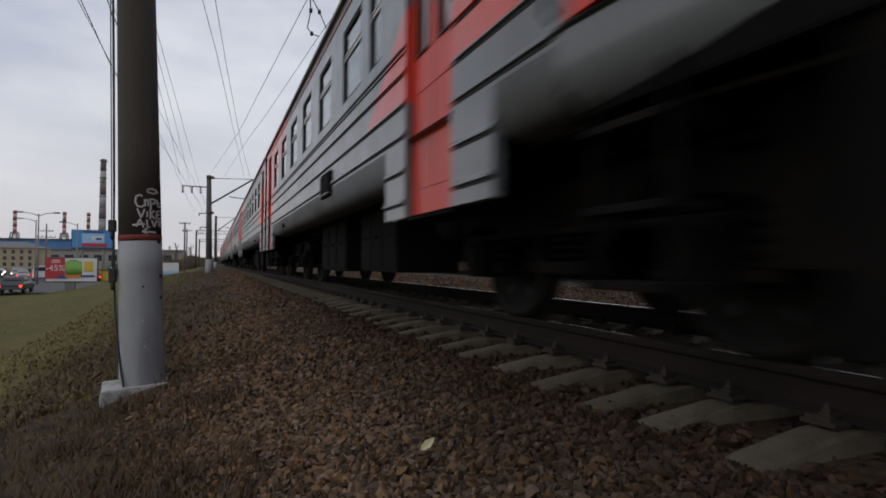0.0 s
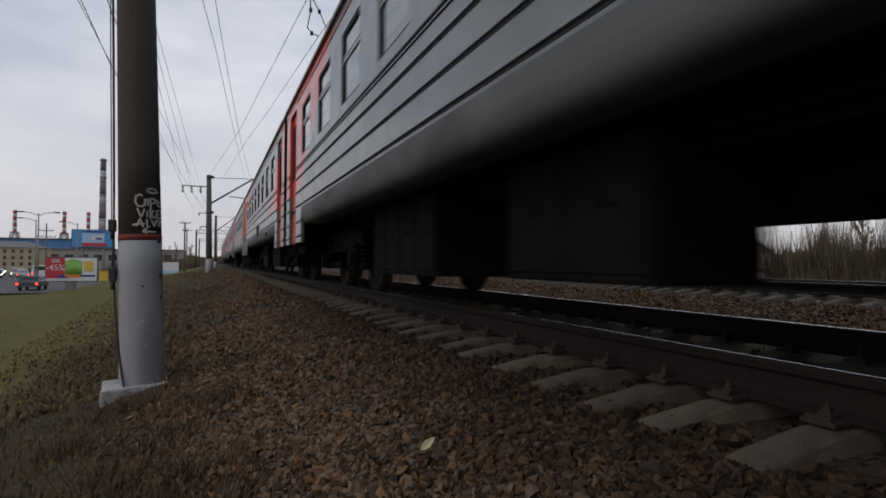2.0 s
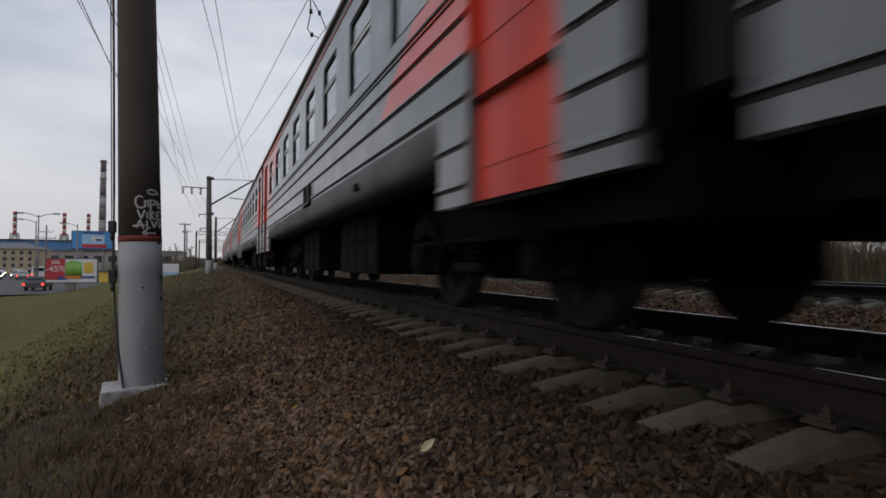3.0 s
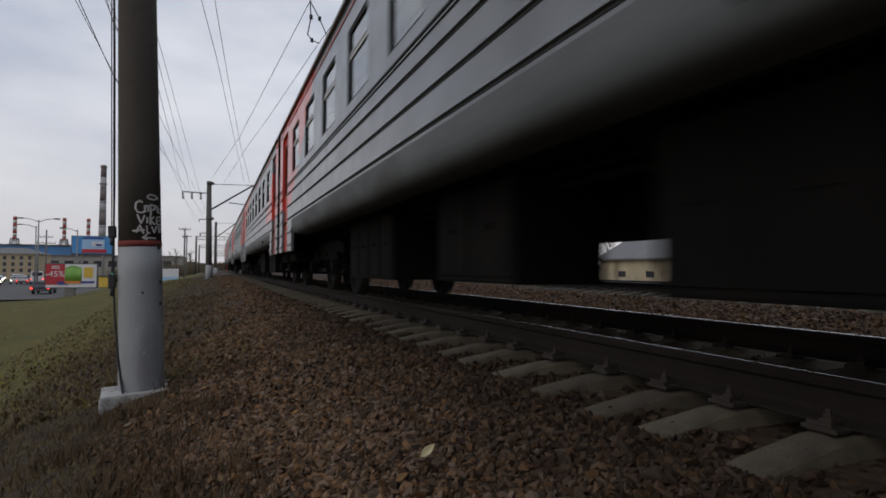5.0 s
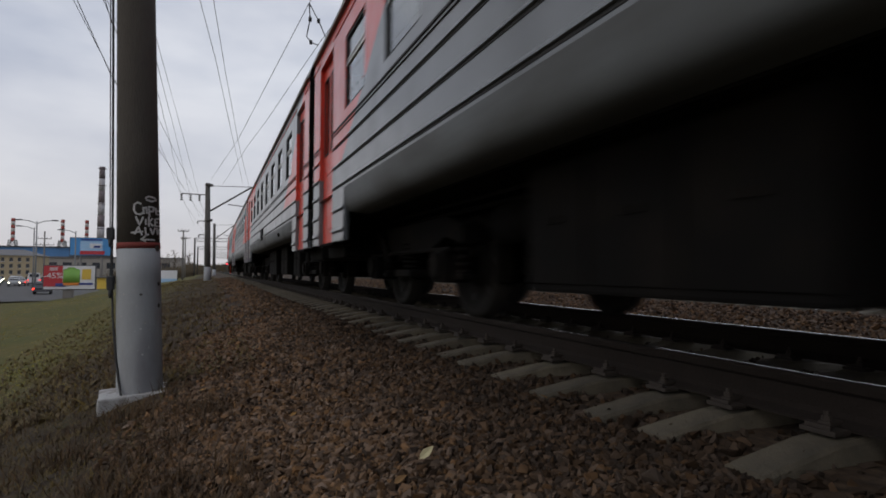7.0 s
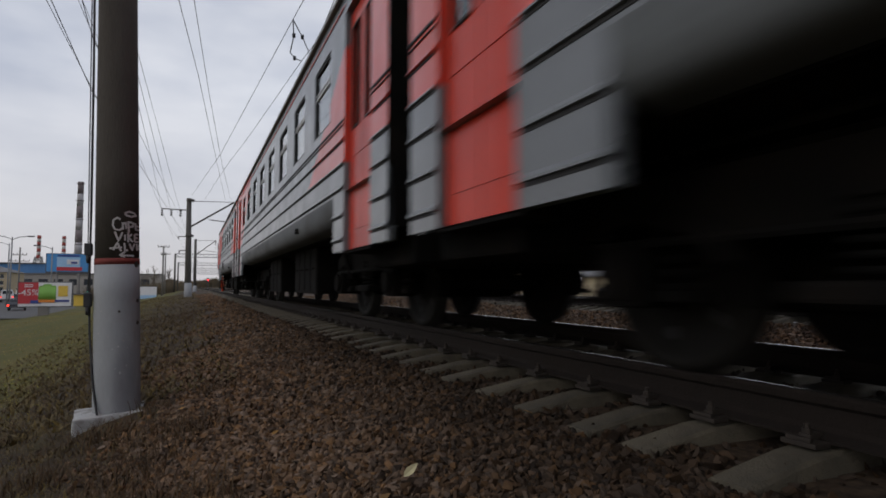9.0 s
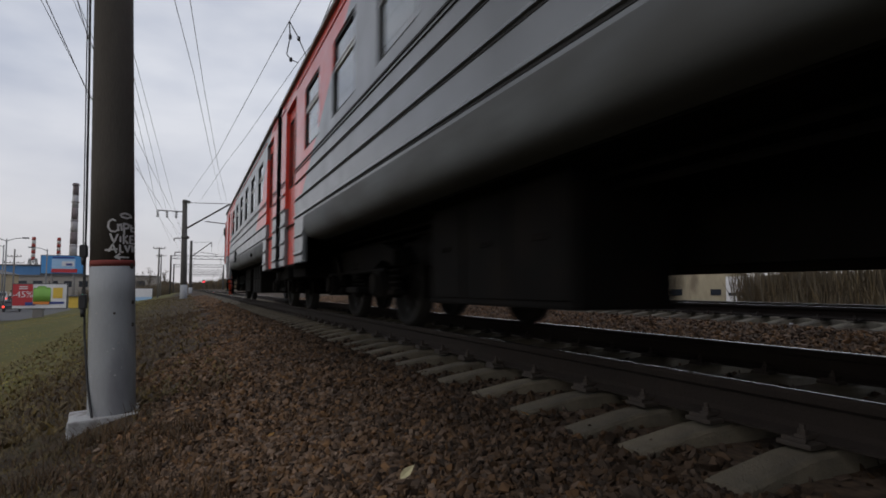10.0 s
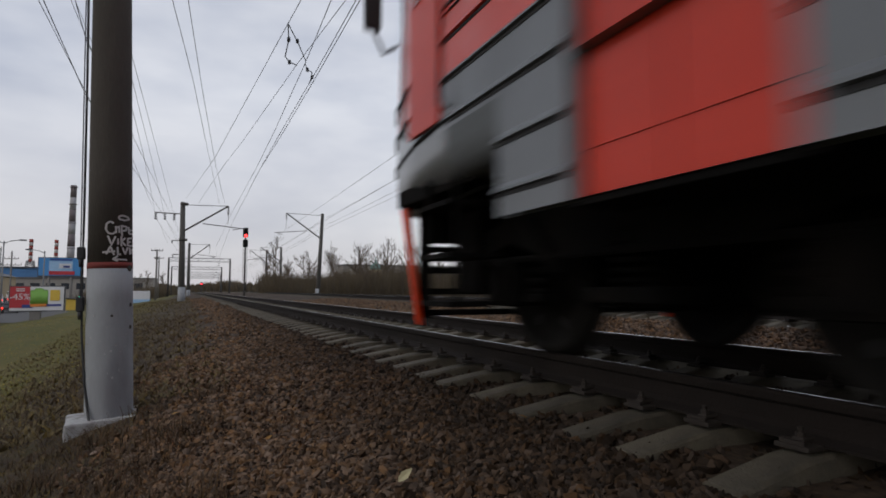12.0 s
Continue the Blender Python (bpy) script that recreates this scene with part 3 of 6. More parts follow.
def rib(car, y0, y1, z, s=-1, mat=None):
    """Pressed ledge along the side: a lip over a black strip for its shadow."""
    bm = bmesh.new()
    out = [(s * W, z + 0.030), (s * (W + 0.020), z + 0.004), (s * (W + 0.020), z - 0.008), (s * W, z - 0.012)]
    loft(bm, out, y0, y1)
    bmesh.ops.recalc_face_normals(bm, faces=bm.faces)
    part("rib", bm, mat or LIVERY, car)
    # raised black strip that draws the shadow line below the lip
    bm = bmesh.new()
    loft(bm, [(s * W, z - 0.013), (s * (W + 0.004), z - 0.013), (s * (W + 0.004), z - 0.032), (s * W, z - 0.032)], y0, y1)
    bmesh.ops.recalc_face_normals(bm, faces=bm.faces)
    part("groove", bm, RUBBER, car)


def roof_arc(w, z0, top, n=10):
    return [(w * math.cos(math.pi * i / n), z0 + (top - z0) * math.sin(math.pi * i / n) ** 0.8) for i in range(n + 1)]


def car_shell(name, doors, windows, y_end, low, label, cab=False, paint=None):
    paint = paint or LIVERY
    car = tagged(empty(name), label, "train car", "cars of the passing train")
    y0 = -END
    for s in (-1, 1):
        holes = [(b, a, SILL, HEADER) for a, b in windows]
        holes += [(a, b, 0.77, DOOR_TOP) for a, b in doors]
        bm = bmesh.new()
        # upper skin, down to the bottom rib; the ends reach lower
        side_wall(bm, s * W, y0, y_end, 1.38, EAVE, [(h[0], h[1], max(h[2], 1.38), h[3]) for h in holes])
        for a, b in low:
            side_wall(bm, s * W, a, b, 0.78, 1.38, [(h[0], h[1], 0.78, 1.38) for h in holes if h[2] < 1 and a <= h[0] < b])
            for e in (a, b):
                bm.faces.new([bm.verts.new(v) for v in ((s * W, e, 0.78), (s * W, e, 1.38), (s * (W - 0.05), e, 1.38), (s * (W - 0.05), e, 0.78))])
        # curved skirt between the ends
        spans = sorted(low)
        gaps = [(p[1], q[0]) for p, q in zip(spans, spans[1:])]
        if cab:
            gaps.append((spans[-1][1], y_end))
        curve = [(W, 1.38), (W - 0.004, 1.30), (W - 0.012, 1.23), (W - 0.03, 1.17), (W - 0.06, 1.125), (W - 0.11, 1.10), (W - 0.20, 1.088), (W - 0.34, 1.085)]
        for a, b in gaps:
            sk = bmesh.new()
            loft(sk, [(s * p, q) for p, q in curve], a, b, closed=False, smooth=True)
            bmesh.ops.recalc_face_normals(sk, faces=sk.faces)
            part("skirt", sk, DUSTY_SKIRT, car, "curved grey skirt caked with brake dust")
        bmesh.ops.remove_doubles(bm, verts=bm.verts, dist=0.0005)
        bmesh.ops.recalc_face_normals(bm, faces=bm.faces)
        part("side_panel", bm, paint, car, "ribbed grey side with slanted red ends")
        for a, b in windows:
            window(car, s, b, a, SILL, HEADER)
        for a, b in doors:
            door(car, s, a, b)
    # ribs on the seen side, broken by the doors
    cuts = sorted(doors)
    runs = []
    at = y0
    for a, b in cuts:
        runs.append((at, a - 0.03))
        at = b + 0.03
    runs.append((at, y_end))
    for z in RIBS:
        for a, b in runs:
            if z < 1.3:
                for p, q in low:
                    if max(a, p) < min(b, q):
                        rib(car, max(a, p), min(b, q), z, -1, paint)
            else:
                rib(car, a, b, z, -1, paint)
    for z0, z1, skin, note in ((3.33, 3.35, RED_PAINT, "thin red moulding line"), (2.125, 2.145, RUBBER, "dark seam below the windows"), (2.085, 2.092, RUBBER, "dark seam below the windows")):
        for a, b in runs:
            bm = bmesh.new()
            box(bm, -W - 0.010, -W + 0.002, a, b, z0, z1)
            part("moulding", bm, skin, car, note)
    # roof with a gutter
    bm = bmesh.new()
    loft(bm, roof_arc(W + 0.015, EAVE, 4.08, 14), y0, y_end, closed=False, smooth=True)
    loft(bm, roof_arc(W - 0.06, EAVE, 4.00, 14), y0, y_end, closed=False, smooth=True)
    part("roof", bm, ROOF_PAINT, car, "grey arched roof")
    for s in (-1, 1):
        bm = bmesh.new()
        box(bm, s * W, s * (W + 0.045), y0, y_end, EAVE - 0.02, EAVE + 0.03, 0.008)
        part("gutter", bm, ROOF_PAINT, car, "dirty grey roof gutter")
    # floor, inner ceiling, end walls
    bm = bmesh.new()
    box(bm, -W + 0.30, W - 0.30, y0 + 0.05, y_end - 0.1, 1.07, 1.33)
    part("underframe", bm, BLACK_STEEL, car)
    bm = bmesh.new()
    box(bm, -W + 0.08, W - 0.08, y0 + 0.05, y_end - 0.1, 3.40, 3.44)
    part("ceiling_panel", bm, INTERIOR, car)
    for e in ((y0,) if cab else (y0, y_end)):
        bm = bmesh.new()
        q = 0.05 if e < 0 else -0.05
        box(bm, -W + 0.005, W - 0.005, e, e + q, 0.9, 3.48)
        # near-black, so the shade of the gap between cars is in the colour
        part("end_wall", bm, BLACK_STEEL, car, "end wall blackened with the gap's shade")
        bm = bmesh.new()
        sgn = -1 if e < 0 else 1
        for k in range(3):
            ya = e + sgn * 0.064 * k
            ra, rb = (1.40, 1.32)
            for r0, yy in ((ra, ya), (rb, ya + sgn * 0.032)):
                box(bm, -r0, r0, min(yy, yy + sgn * 0.032), max(yy, yy + sgn * 0.032), 1.1, 3.30)
        part("gangway_bellows", bm, RUBBER, car, "black rubber gangway bellows")
        bm = bmesh.new()
        tube(bm, (0, e, 1.05), (0, e + sgn * 0.2, 1.05), 0.09, seg=8)
        box(bm, -0.2, 0.2, e, e + sgn * 0.19, 0.9, 1.2, 0.03)
        part("coupler", bm, BLACK_STEEL, car)
        bm = bmesh.new()
        box(bm, -1.5, 1.5, min(e, e - sgn * 1.1), max(e, e - sgn * 1.1), 0.60, 1.09, 0.03)
        part("headstock", bm, BLACK_STEEL, car)
        for s in (-1, 1):
            bm = bmesh.new()
            path_tube(bm, [(s * 0.5, e, 1.1), (s * 0.45, e + sgn * 0.10, 0.75), (s * 0.4, e + sgn * 0.19, 0.7)], 0.025)
            part("brake_hose", bm, RUBBER, car)
    # door steps
    for a, b in doors:
        for s in (-1, 1):
            bm = bmesh.new()
            box(bm, s * (W - 0.30), s * (W - 0.01), a, b, 0.75, 0.785, 0.006)
            part("door_step", bm, BLACK_STEEL, car)
    return car


def equipment(car, boxes, trunk=0.55):
    """Boxes, pipes and air tanks hung under the floor."""
    before = set(car.children_recursive)
    for x0, x1, y0, y1, z0 in boxes:
        bm = bmesh.new()
        box(bm, x0, x1, y0, y1, z0, 1.085, 0.02)
        x = min(x0, x1) - 0.012
        covers = []
        n = max(1, round((y1 - y0) / 0.7))
        for i in range(n):
            a = y0 + (y1 - y0) * (i + 0.06) / n
            b = y0 + (y1 - y0) * (i + 0.94) / n
            covers.append((x, a, b))
        e = part("equipment_box", bm, DARK_BOX, car, "dusty equipment box, blackened with underfloor shade")
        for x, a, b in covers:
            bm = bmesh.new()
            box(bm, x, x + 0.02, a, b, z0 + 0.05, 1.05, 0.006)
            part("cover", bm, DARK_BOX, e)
            bm = bmesh.new()
            box(bm, x - 0.02, x, (a + b) / 2 - 0.05, (a + b) / 2 + 0.05, z0 + 0.4, z0 + 0.44)
            part("latch", bm, BLACK_STEEL, e)
    for x, z in ((-1.05, 1.04), (-0.95, 0.98), (0.9, 1.03)):
        bm = bmesh.new()
        tube(bm, (x, -9.2, z), (x, 9.2, z), 0.025, seg=6)
        part("pipe", bm, BLACK_STEEL, car)
    bm = bmesh.new()
    tube(bm, (-0.85, 3.75, 0.82), (-0.85, 4.6, 0.82), 0.17, seg=14)
    part("air_tank", bm, BLACK_STEEL, car)
    bm = bmesh.new()
    box(bm, -0.35, 1.35, -4.7, 4.7, trunk, 1.085, 0.03)
    part("cable_trunk", bm, BLACK_STEEL, car)
    shorten(o for o in car.children_recursive if o not in before)


def roof_gear(car, ys):
    for y in ys:
        bm = bmesh.new()
        box(bm, -1.50, -0.75, y - 0.40, y + 0.40, 3.55, 4.02, 0.14)
        for k in range(4):
            tube(bm, (-1.56, y - 0.36 + 0.24 * k, 3.52), (-1.52, y - 0.36 + 0.24 * k, 3.86), 0.06, 0.04, seg=8)
        shorten([part("roof_vent_box", bm, BLACK_STEEL, car)])


def handle(car, s, y, z0, z1, x=None):
    x = s * (W + 0.05) if x is None else x
    bm = bmesh.new()
    path_tube(bm, [(x - s * 0.05, y, z0), (x, y, z0 + 0.03), (x, y, z1 - 0.03), (x - s * 0.05, y, z1)], 0.014, 6)
    part("handrail", bm, BLACK_STEEL, car)


def louvre(car, y, z):
    """Dark air intake grille in the side."""
    bm = bmesh.new()
    box(bm, -W - 0.03, -W + 0.01, y - 0.31, y + 0.31, z - 0.16, z + 0.16, 0.01)
    g = part("side_grille", bm, BLACK_STEEL, car, "dark side grille")
    bm = bmesh.new()
    box(bm, -W - 0.036, -W - 0.028, y - 0.24, y + 0.24, z - 0.11, z + 0.12)
    part("intake", bm, DARK_BOX, g)
    for a, b, c, d in ((y - 0.27, y + 0.27, z - 0.135, z - 0.115), (y - 0.27, y - 0.25, z - 0.115, z + 0.13)):
        bm = bmesh.new()
        box(bm, -W - 0.05, -W - 0.026, a, b, c, d, 0.004)
        part("rim", bm, GREY_PAINT, g, "worn grey rim")


LOW_ENDS = [(-END, -6.34), (6.14, END)]


def middle_car(motor):
    car = car_shell("train_car", DOORS, WINDOWS, END, LOW_ENDS,
                    "grey and red ribbed electric train car, dirty and in motion" if motor else "grey and red ribbed trailer car of the train, in motion")
    bogie(car, -6.65)
    bogie(car, 6.65)
    if motor:
        equipment(car, [(-1.25, -0.5, -3.7, -1.2, 0.30), (-1.25, -0.5, 1.1, 3.4, 0.30), (0.4, 1.4, -4.0, -0.5, 0.35)])
        roof_gear(car, (-9.15, 9.15, 7.9))
    else:
        equipment(car, [(-1.25, -0.5, -2.05, -0.4, 0.32), (-1.25, -0.4, 1.2, 3.7, 0.30), (0.5, 1.3, 2.4, 4.2, 0.40), (0.5, 1.3, -4.4, -2.0, 0.4), (-1.25, -0.5, -4.8, -3.6, 0.30)], 0.75)
        roof_gear(car, (-9.15, 9.15))
    bm = bmesh.new()
    box(bm, -W - 0.02, -W + 0.10, -4.05, -3.91, 1.19, 1.27, 0.015)
    part("marker_lamp", bm, BLACK_STEEL, car)
    return car


def tail_car(paint):
    """Driving car at the tail: one vestibule behind a tapered cab with a red buffer skirt."""
    doors = [(-7.73, -6.80), (4.33, 5.25)]
    wins = [(-5.22 + 1.62 * i, -6.12 + 1.62 * i) for i in range(6)] + [(3.60, 3.20)]
    low = [(-END, -6.34), (3.79, 5.83)]
    car = car_shell("train_driving_car", doors, wins, 7.64 * SHORT, low, "grey and red driving car at the tail with tapered cab", cab=True, paint=paint)
    bogie(car, -6.65)
    bogie(car, 6.65)
    equipment(car, [(-1.25, -0.5, -2.3, 0.1, 0.30), (-1.25, -0.5, 1.2, 3.1, 0.32), (0.5, 1.3, -4.4, -2.2, 0.40), (0.5, 1.3, 2.0, 4.2, 0.40)], 0.45)
    roof_gear(car, (-9.15, 7.0))
    before = set(car.children_recursive)
    # tapered cab: plan narrows towards the nose, which bulges
    bm = bmesh.new()
    rings = []
    for y, w, lift in ((7.64, W, 0.0), (8.4, W - 0.06, 0.0), (9.3, W - 0.20, 0.0), (9.82, W - 0.36, 0.02), (10.0, W - 0.72, 0.06)):
        prof = [(-w + 0.30, 1.06), (-w + 0.13, 1.10), (-w + 0.04, 1.19), (-w, 1.30), (-w, 1.62), (-w + 0.02, 2.4), (-w + 0.05, 3.0), (-w + 0.08, 3.45 - lift), (-w * 0.7, 3.82 - lift * 2), (0, 4.05 - lift * 4),
                (w * 0.7, 3.82 - lift * 2), (w - 0.08, 3.45 - lift), (w - 0.05, 3.0), (w - 0.02, 2.4), (w, 1.62), (w, 1.30), (w - 0.04, 1.19), (w - 0.13, 1.10), (w - 0.30, 1.06)]
        rings.append([bm.verts.new((a, y, b)) for a, b in prof])
    for a, b in zip(rings, rings[1:]):
        for i in range(len(a) - 1):
            f = bm.faces.new((a[i], a[i + 1], b[i + 1], b[i]))
            f.smooth = True
    bm.faces.new(rings[-1])
    bmesh.ops.recalc_face_normals(bm, faces=bm.faces)
    part("cab", bm, paint, car, "red and grey tapered driver's cab")
    for z in RIBS[2:]:
        bm = bmesh.new()
        for (ya, wa), (yb, wb) in zip(((7.66, W), (8.4, W - 0.06), (9.3, W - 0.20)), ((8.4, W - 0.06), (9.3, W - 0.20), (9.80, W - 0.35))):
            v = [bm.verts.new(p) for p in ((-wa, ya, z + 0.03), (-wa - 0.02, ya, z), (-wa, ya, z - 0.012), (-wb, yb, z + 0.03), (-wb - 0.02, yb, z), (-wb, yb, z - 0.012))]
            bm.faces.new((v[0], v[1], v[4], v[3]))
            bm.faces.new((v[1], v[2], v[5], v[4]))
        # black on the whole rib draws its shade line along the cab
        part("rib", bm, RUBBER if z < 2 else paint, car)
    bm = bmesh.new()
    box(bm, -W + 0.14, W - 0.14, 7.5, 9.1, 1.07, 1.2, 0.02)
    part("cab_floor", bm, BLACK_STEEL, car)
    bm = bmesh.new()
    box(bm, -W + 0.1, W - 0.1, 7.52, 7.60, 1.2, 3.6)
    part("cab_bulkhead", bm, INTERIOR, car)
    # cab door with handrails and window
    bm = bmesh.new()
    box(bm, -W - 0.012, -W + 0.02, 7.75, 8.35, 1.45, 3.2, 0.01)
    d = part("cab_door", bm, RED_PAINT, car, "narrow red cab door")
    bm = bmesh.new()
    box(bm, -W - 0.02, -W - 0.008, 7.86, 8.24, 2.35, 3.1, 0.004)
    part("pane", bm, GLASS, d)
    handle(car, -1, 7.62, 1.5, 2.7)
    handle(car, -1, 8.48, 1.5, 2.7, -W - 0.01)
    for z in (0.95, 0.62, 0.32):
        bm = bmesh.new()
        box(bm, -W + 0.06, -W + 0.36, 7.75, 8.3, z, z + 0.035, 0.005)
        part("cab_step", bm, BLACK_STEEL, car)
    for y in (7.77, 8.28):
        bm = bmesh.new()
        tube(bm, (-W + 0.12, y, 0.3), (-W + 0.12, y, 1.2), 0.02, seg=6)
        part("step_hanger", bm, BLACK_STEEL, car)
    for k in range(5):
        bm = bmesh.new()
        z = 0.22 + 0.17 * k
        box(bm, -W + 0.35, W - 0.35, 9.05, 9.12, z, z + 0.05, 0.008)
        part("guard_bar", bm, BLACK_STEEL, car)
    bm = bmesh.new()
    box(bm, -1.2, 1.2, 8.35, 8.72, 0.40, 1.08, 0.03)
    part("sand_box", bm, BLACK_STEEL, car)
    bm = bmesh.new()
    box(bm, -W + 0.35, W - 0.35, 8.92, 9.05, 0.80, 1.12, 0.01)
    part("headstock_beam", bm, BLACK_STEEL, car)
    for x in (-W + 0.4, 0, W - 0.4):
        bm = bmesh.new()
        box(bm, x - 0.04, x + 0.04, 9.12, 9.2, 0.2, 1.15, 0.01)
        part("guard_post", bm, BLACK_STEEL, car)
    skirt_paint = material("orange_red_skirt_paint", (0.95, 0.07, 0.01), 0.6, vary=0.06, spec=0.15)
    for sx in (-1, 1):
        bm = bmesh.new()
        ring = [(-W + 0.16, 8.98, 1.12), (-W + 0.24, 8.86, 0.16), (-W + 0.34, 9.20, 0.16), (-W + 0.30, 9.52, 1.12)]
        a = [bm.verts.new((-sx * p[0], p[1], p[2])) for p in ring]
        b = [bm.verts.new((-sx * (p[0] + 0.05), p[1] + 0.03, p[2])) for p in ring]
        for i in range(4):
            bm.faces.new((a[i], a[(i + 1) % 4], b[(i + 1) % 4], b[i]))
        bm.faces.new(a)
        bm.faces.new(b[::-1])
        bmesh.ops.recalc_face_normals(bm, faces=bm.faces)
        part("pilot_blade", bm, skirt_paint, car, "bright orange-red pilot blade")
    bm = bmesh.new()
    path_tube(bm, [(-W + 0.22, 9.4, 2.52), (-W + 0.14, 9.55, 2.50), (-W + 0.06, 9.62, 2.72)], 0.018, 6)
    box(bm, -W - 0.02, -W + 0.14, 9.60, 9.68, 2.72, 3.08, 0.03)
    part("rear_view_mirror", bm, RUBBER, car, "black rear-view mirror on an arm")
    shorten(o for o in car.children_recursive if o not in before)
    louvre(car, 1.05, 1.45)
    bm = bmesh.new()
    box(bm, -W - 0.02, -W + 0.10, -4.05, -3.91, 1.19, 1.27, 0.015)
    part("marker_lamp", bm, BLACK_STEEL, car)
    return car


def mirrored(car):
    """The same driving car facing the other way along the track."""
    for o in car.children_recursive:
        at = o.matrix_basis.translation.copy()
        o.matrix_basis = Matrix.Translation((at.x, -at.y, at.z))
        o.data.transform(Matrix.Diagonal((1, -1, 1, 1)))
        o.data.flip_normals()
        if o.name.startswith("pilot_blade"):
            o.data.materials[0] = BLACK_STEEL
            o["label"] = "black pilot blade"
    car["label"] = "grey and red driving car leading the train"
    return car


def train():
    cars = [tail_car(TAIL_LIVERY)]
    motor, trailer = middle_car(True), middle_car(False)
    cars += [motor, trailer]
    for i in range(3, 7):
        cars.append(copy_thing(motor if i % 2 else trailer, Matrix.Identity(4)))
    louvre(cars[5], -0.67, 1.50)
    louvre(trailer, 0.6, 1.50)
    cars.append(mirrored(tail_car(LEAD_LIVERY)))
    return cars


CARS = train()

# centre of the tail car along the track, second by second
TRAIN_Y = [(0.5 * k, 127.06 - 10.858 * 0.5 * k) for k in range(19)] + [(9.5, 23.85), (10.0, 18.44), (10.5, 13.02), (11.0, 7.57), (11.5, 2.10), (12.0, -3.44)]


def train_y(t):
    ts, ys = zip(*TRAIN_Y)
    return float(np.interp(t, ts, ys))


def motions():
    """The train runs towards the camera and past it; its wheels roll."""
    for i, car in enumerate(CARS):
        walk(car, [(t, NEAR_LINE @ pose(TRACK_X, y - CAR * i, 0)) for t, y in TRAIN_Y])
    steps = [12.0 * k / 240 for k in range(241)]
    start = train_y(0.0)
    turns = [(t, (train_y(t) - start) / 0.472) for t in steps]
    for car in CARS:
        for b in car.children:
            if b.name.startswith("bogie"):
                for w in b.children:
                    at = w.matrix_basis.translation.copy()
                    walk(w, [(t, Matrix.Translation(at) @ Matrix.Rotation(-a, 4, "X")) for t, a in turns])
    # slow traffic on the road
    for v, s, lane, run, turn in TRAFFIC:
        walk(v, [(t, road_point(max(0.0, s + run * t / 12.0), lane) @ pose(0, 0, 0, 0, 0, turn)) for t in (0.0, 4.0, 8.0, 12.0)])


# ---- loose ballast stones ----
def stone_shape(rnd):
    """An angular chip: the hull of a few points on a squashed ball. Its corners and triangles."""
    bm = bmesh.new()
    for p in rnd.normal(0, 1, (rnd.randint(8, 12), 3)):
        p = p / np.linalg.norm(p) * rnd.uniform(0.7, 1.25)
        bm.verts.new(p * (1.05, 0.9, 0.7))
    bmesh.ops.convex_hull(bm, input=bm.verts)
    bmesh.ops.triangulate(bm, faces=bm.faces)
    bmesh.ops.recalc_face_normals(bm, faces=bm.faces)
    used = [v for v in bm.verts if v.link_faces]
    number = {v: i for i, v in enumerate(used)}
    out = np.array([v.co[:] for v in used]), np.array([[number[v] for v in f.verts] for f in bm.faces])
    bm.free()
    return out


def scatter_stones(name, places, sizes, seed, label):
    rnd = np.random.RandomState(seed)
    shapes = [stone_shape(rnd) for _ in range(40)]
    verts, faces, count = [], [], 0
    for i, ((x, y), s) in enumerate(zip(places, sizes)):
        v, f = shapes[rnd.randint(40)]
        turn = np.array(Euler((rnd.normal(0, 0.8), rnd.normal(0, 0.8), rnd.uniform(0, 6.28))).to_matrix())
        verts.append((v * s) @ turn.T + (x, y, ground_z(x, y) + s * rnd.uniform(0.0, 0.5)))
        faces.append(f + count)
        count += len(v)
    verts, faces = np.concatenate(verts), np.concatenate(faces)
    me = bpy.data.meshes.new(name)
    me.vertices.add(len(verts))
    me.vertices.foreach_set("co", verts.ravel())
    me.loops.add(faces.size)
    me.loops.foreach_set("vertex_index", faces.ravel().astype(np.int32))
    me.polygons.add(len(faces))
    me.polygons.foreach_set("loop_start", np.arange(0, faces.size, 3, dtype=np.int32))
    me.polygons.foreach_set("loop_total", np.full(len(faces), 3, dtype=np.int32))
    me.update(calc_edges=True)
    me.polygons.foreach_set("use_smooth", [False] * len(me.polygons))
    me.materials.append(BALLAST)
    tagged(new(name, me), label, "ballast", kind="stuff")


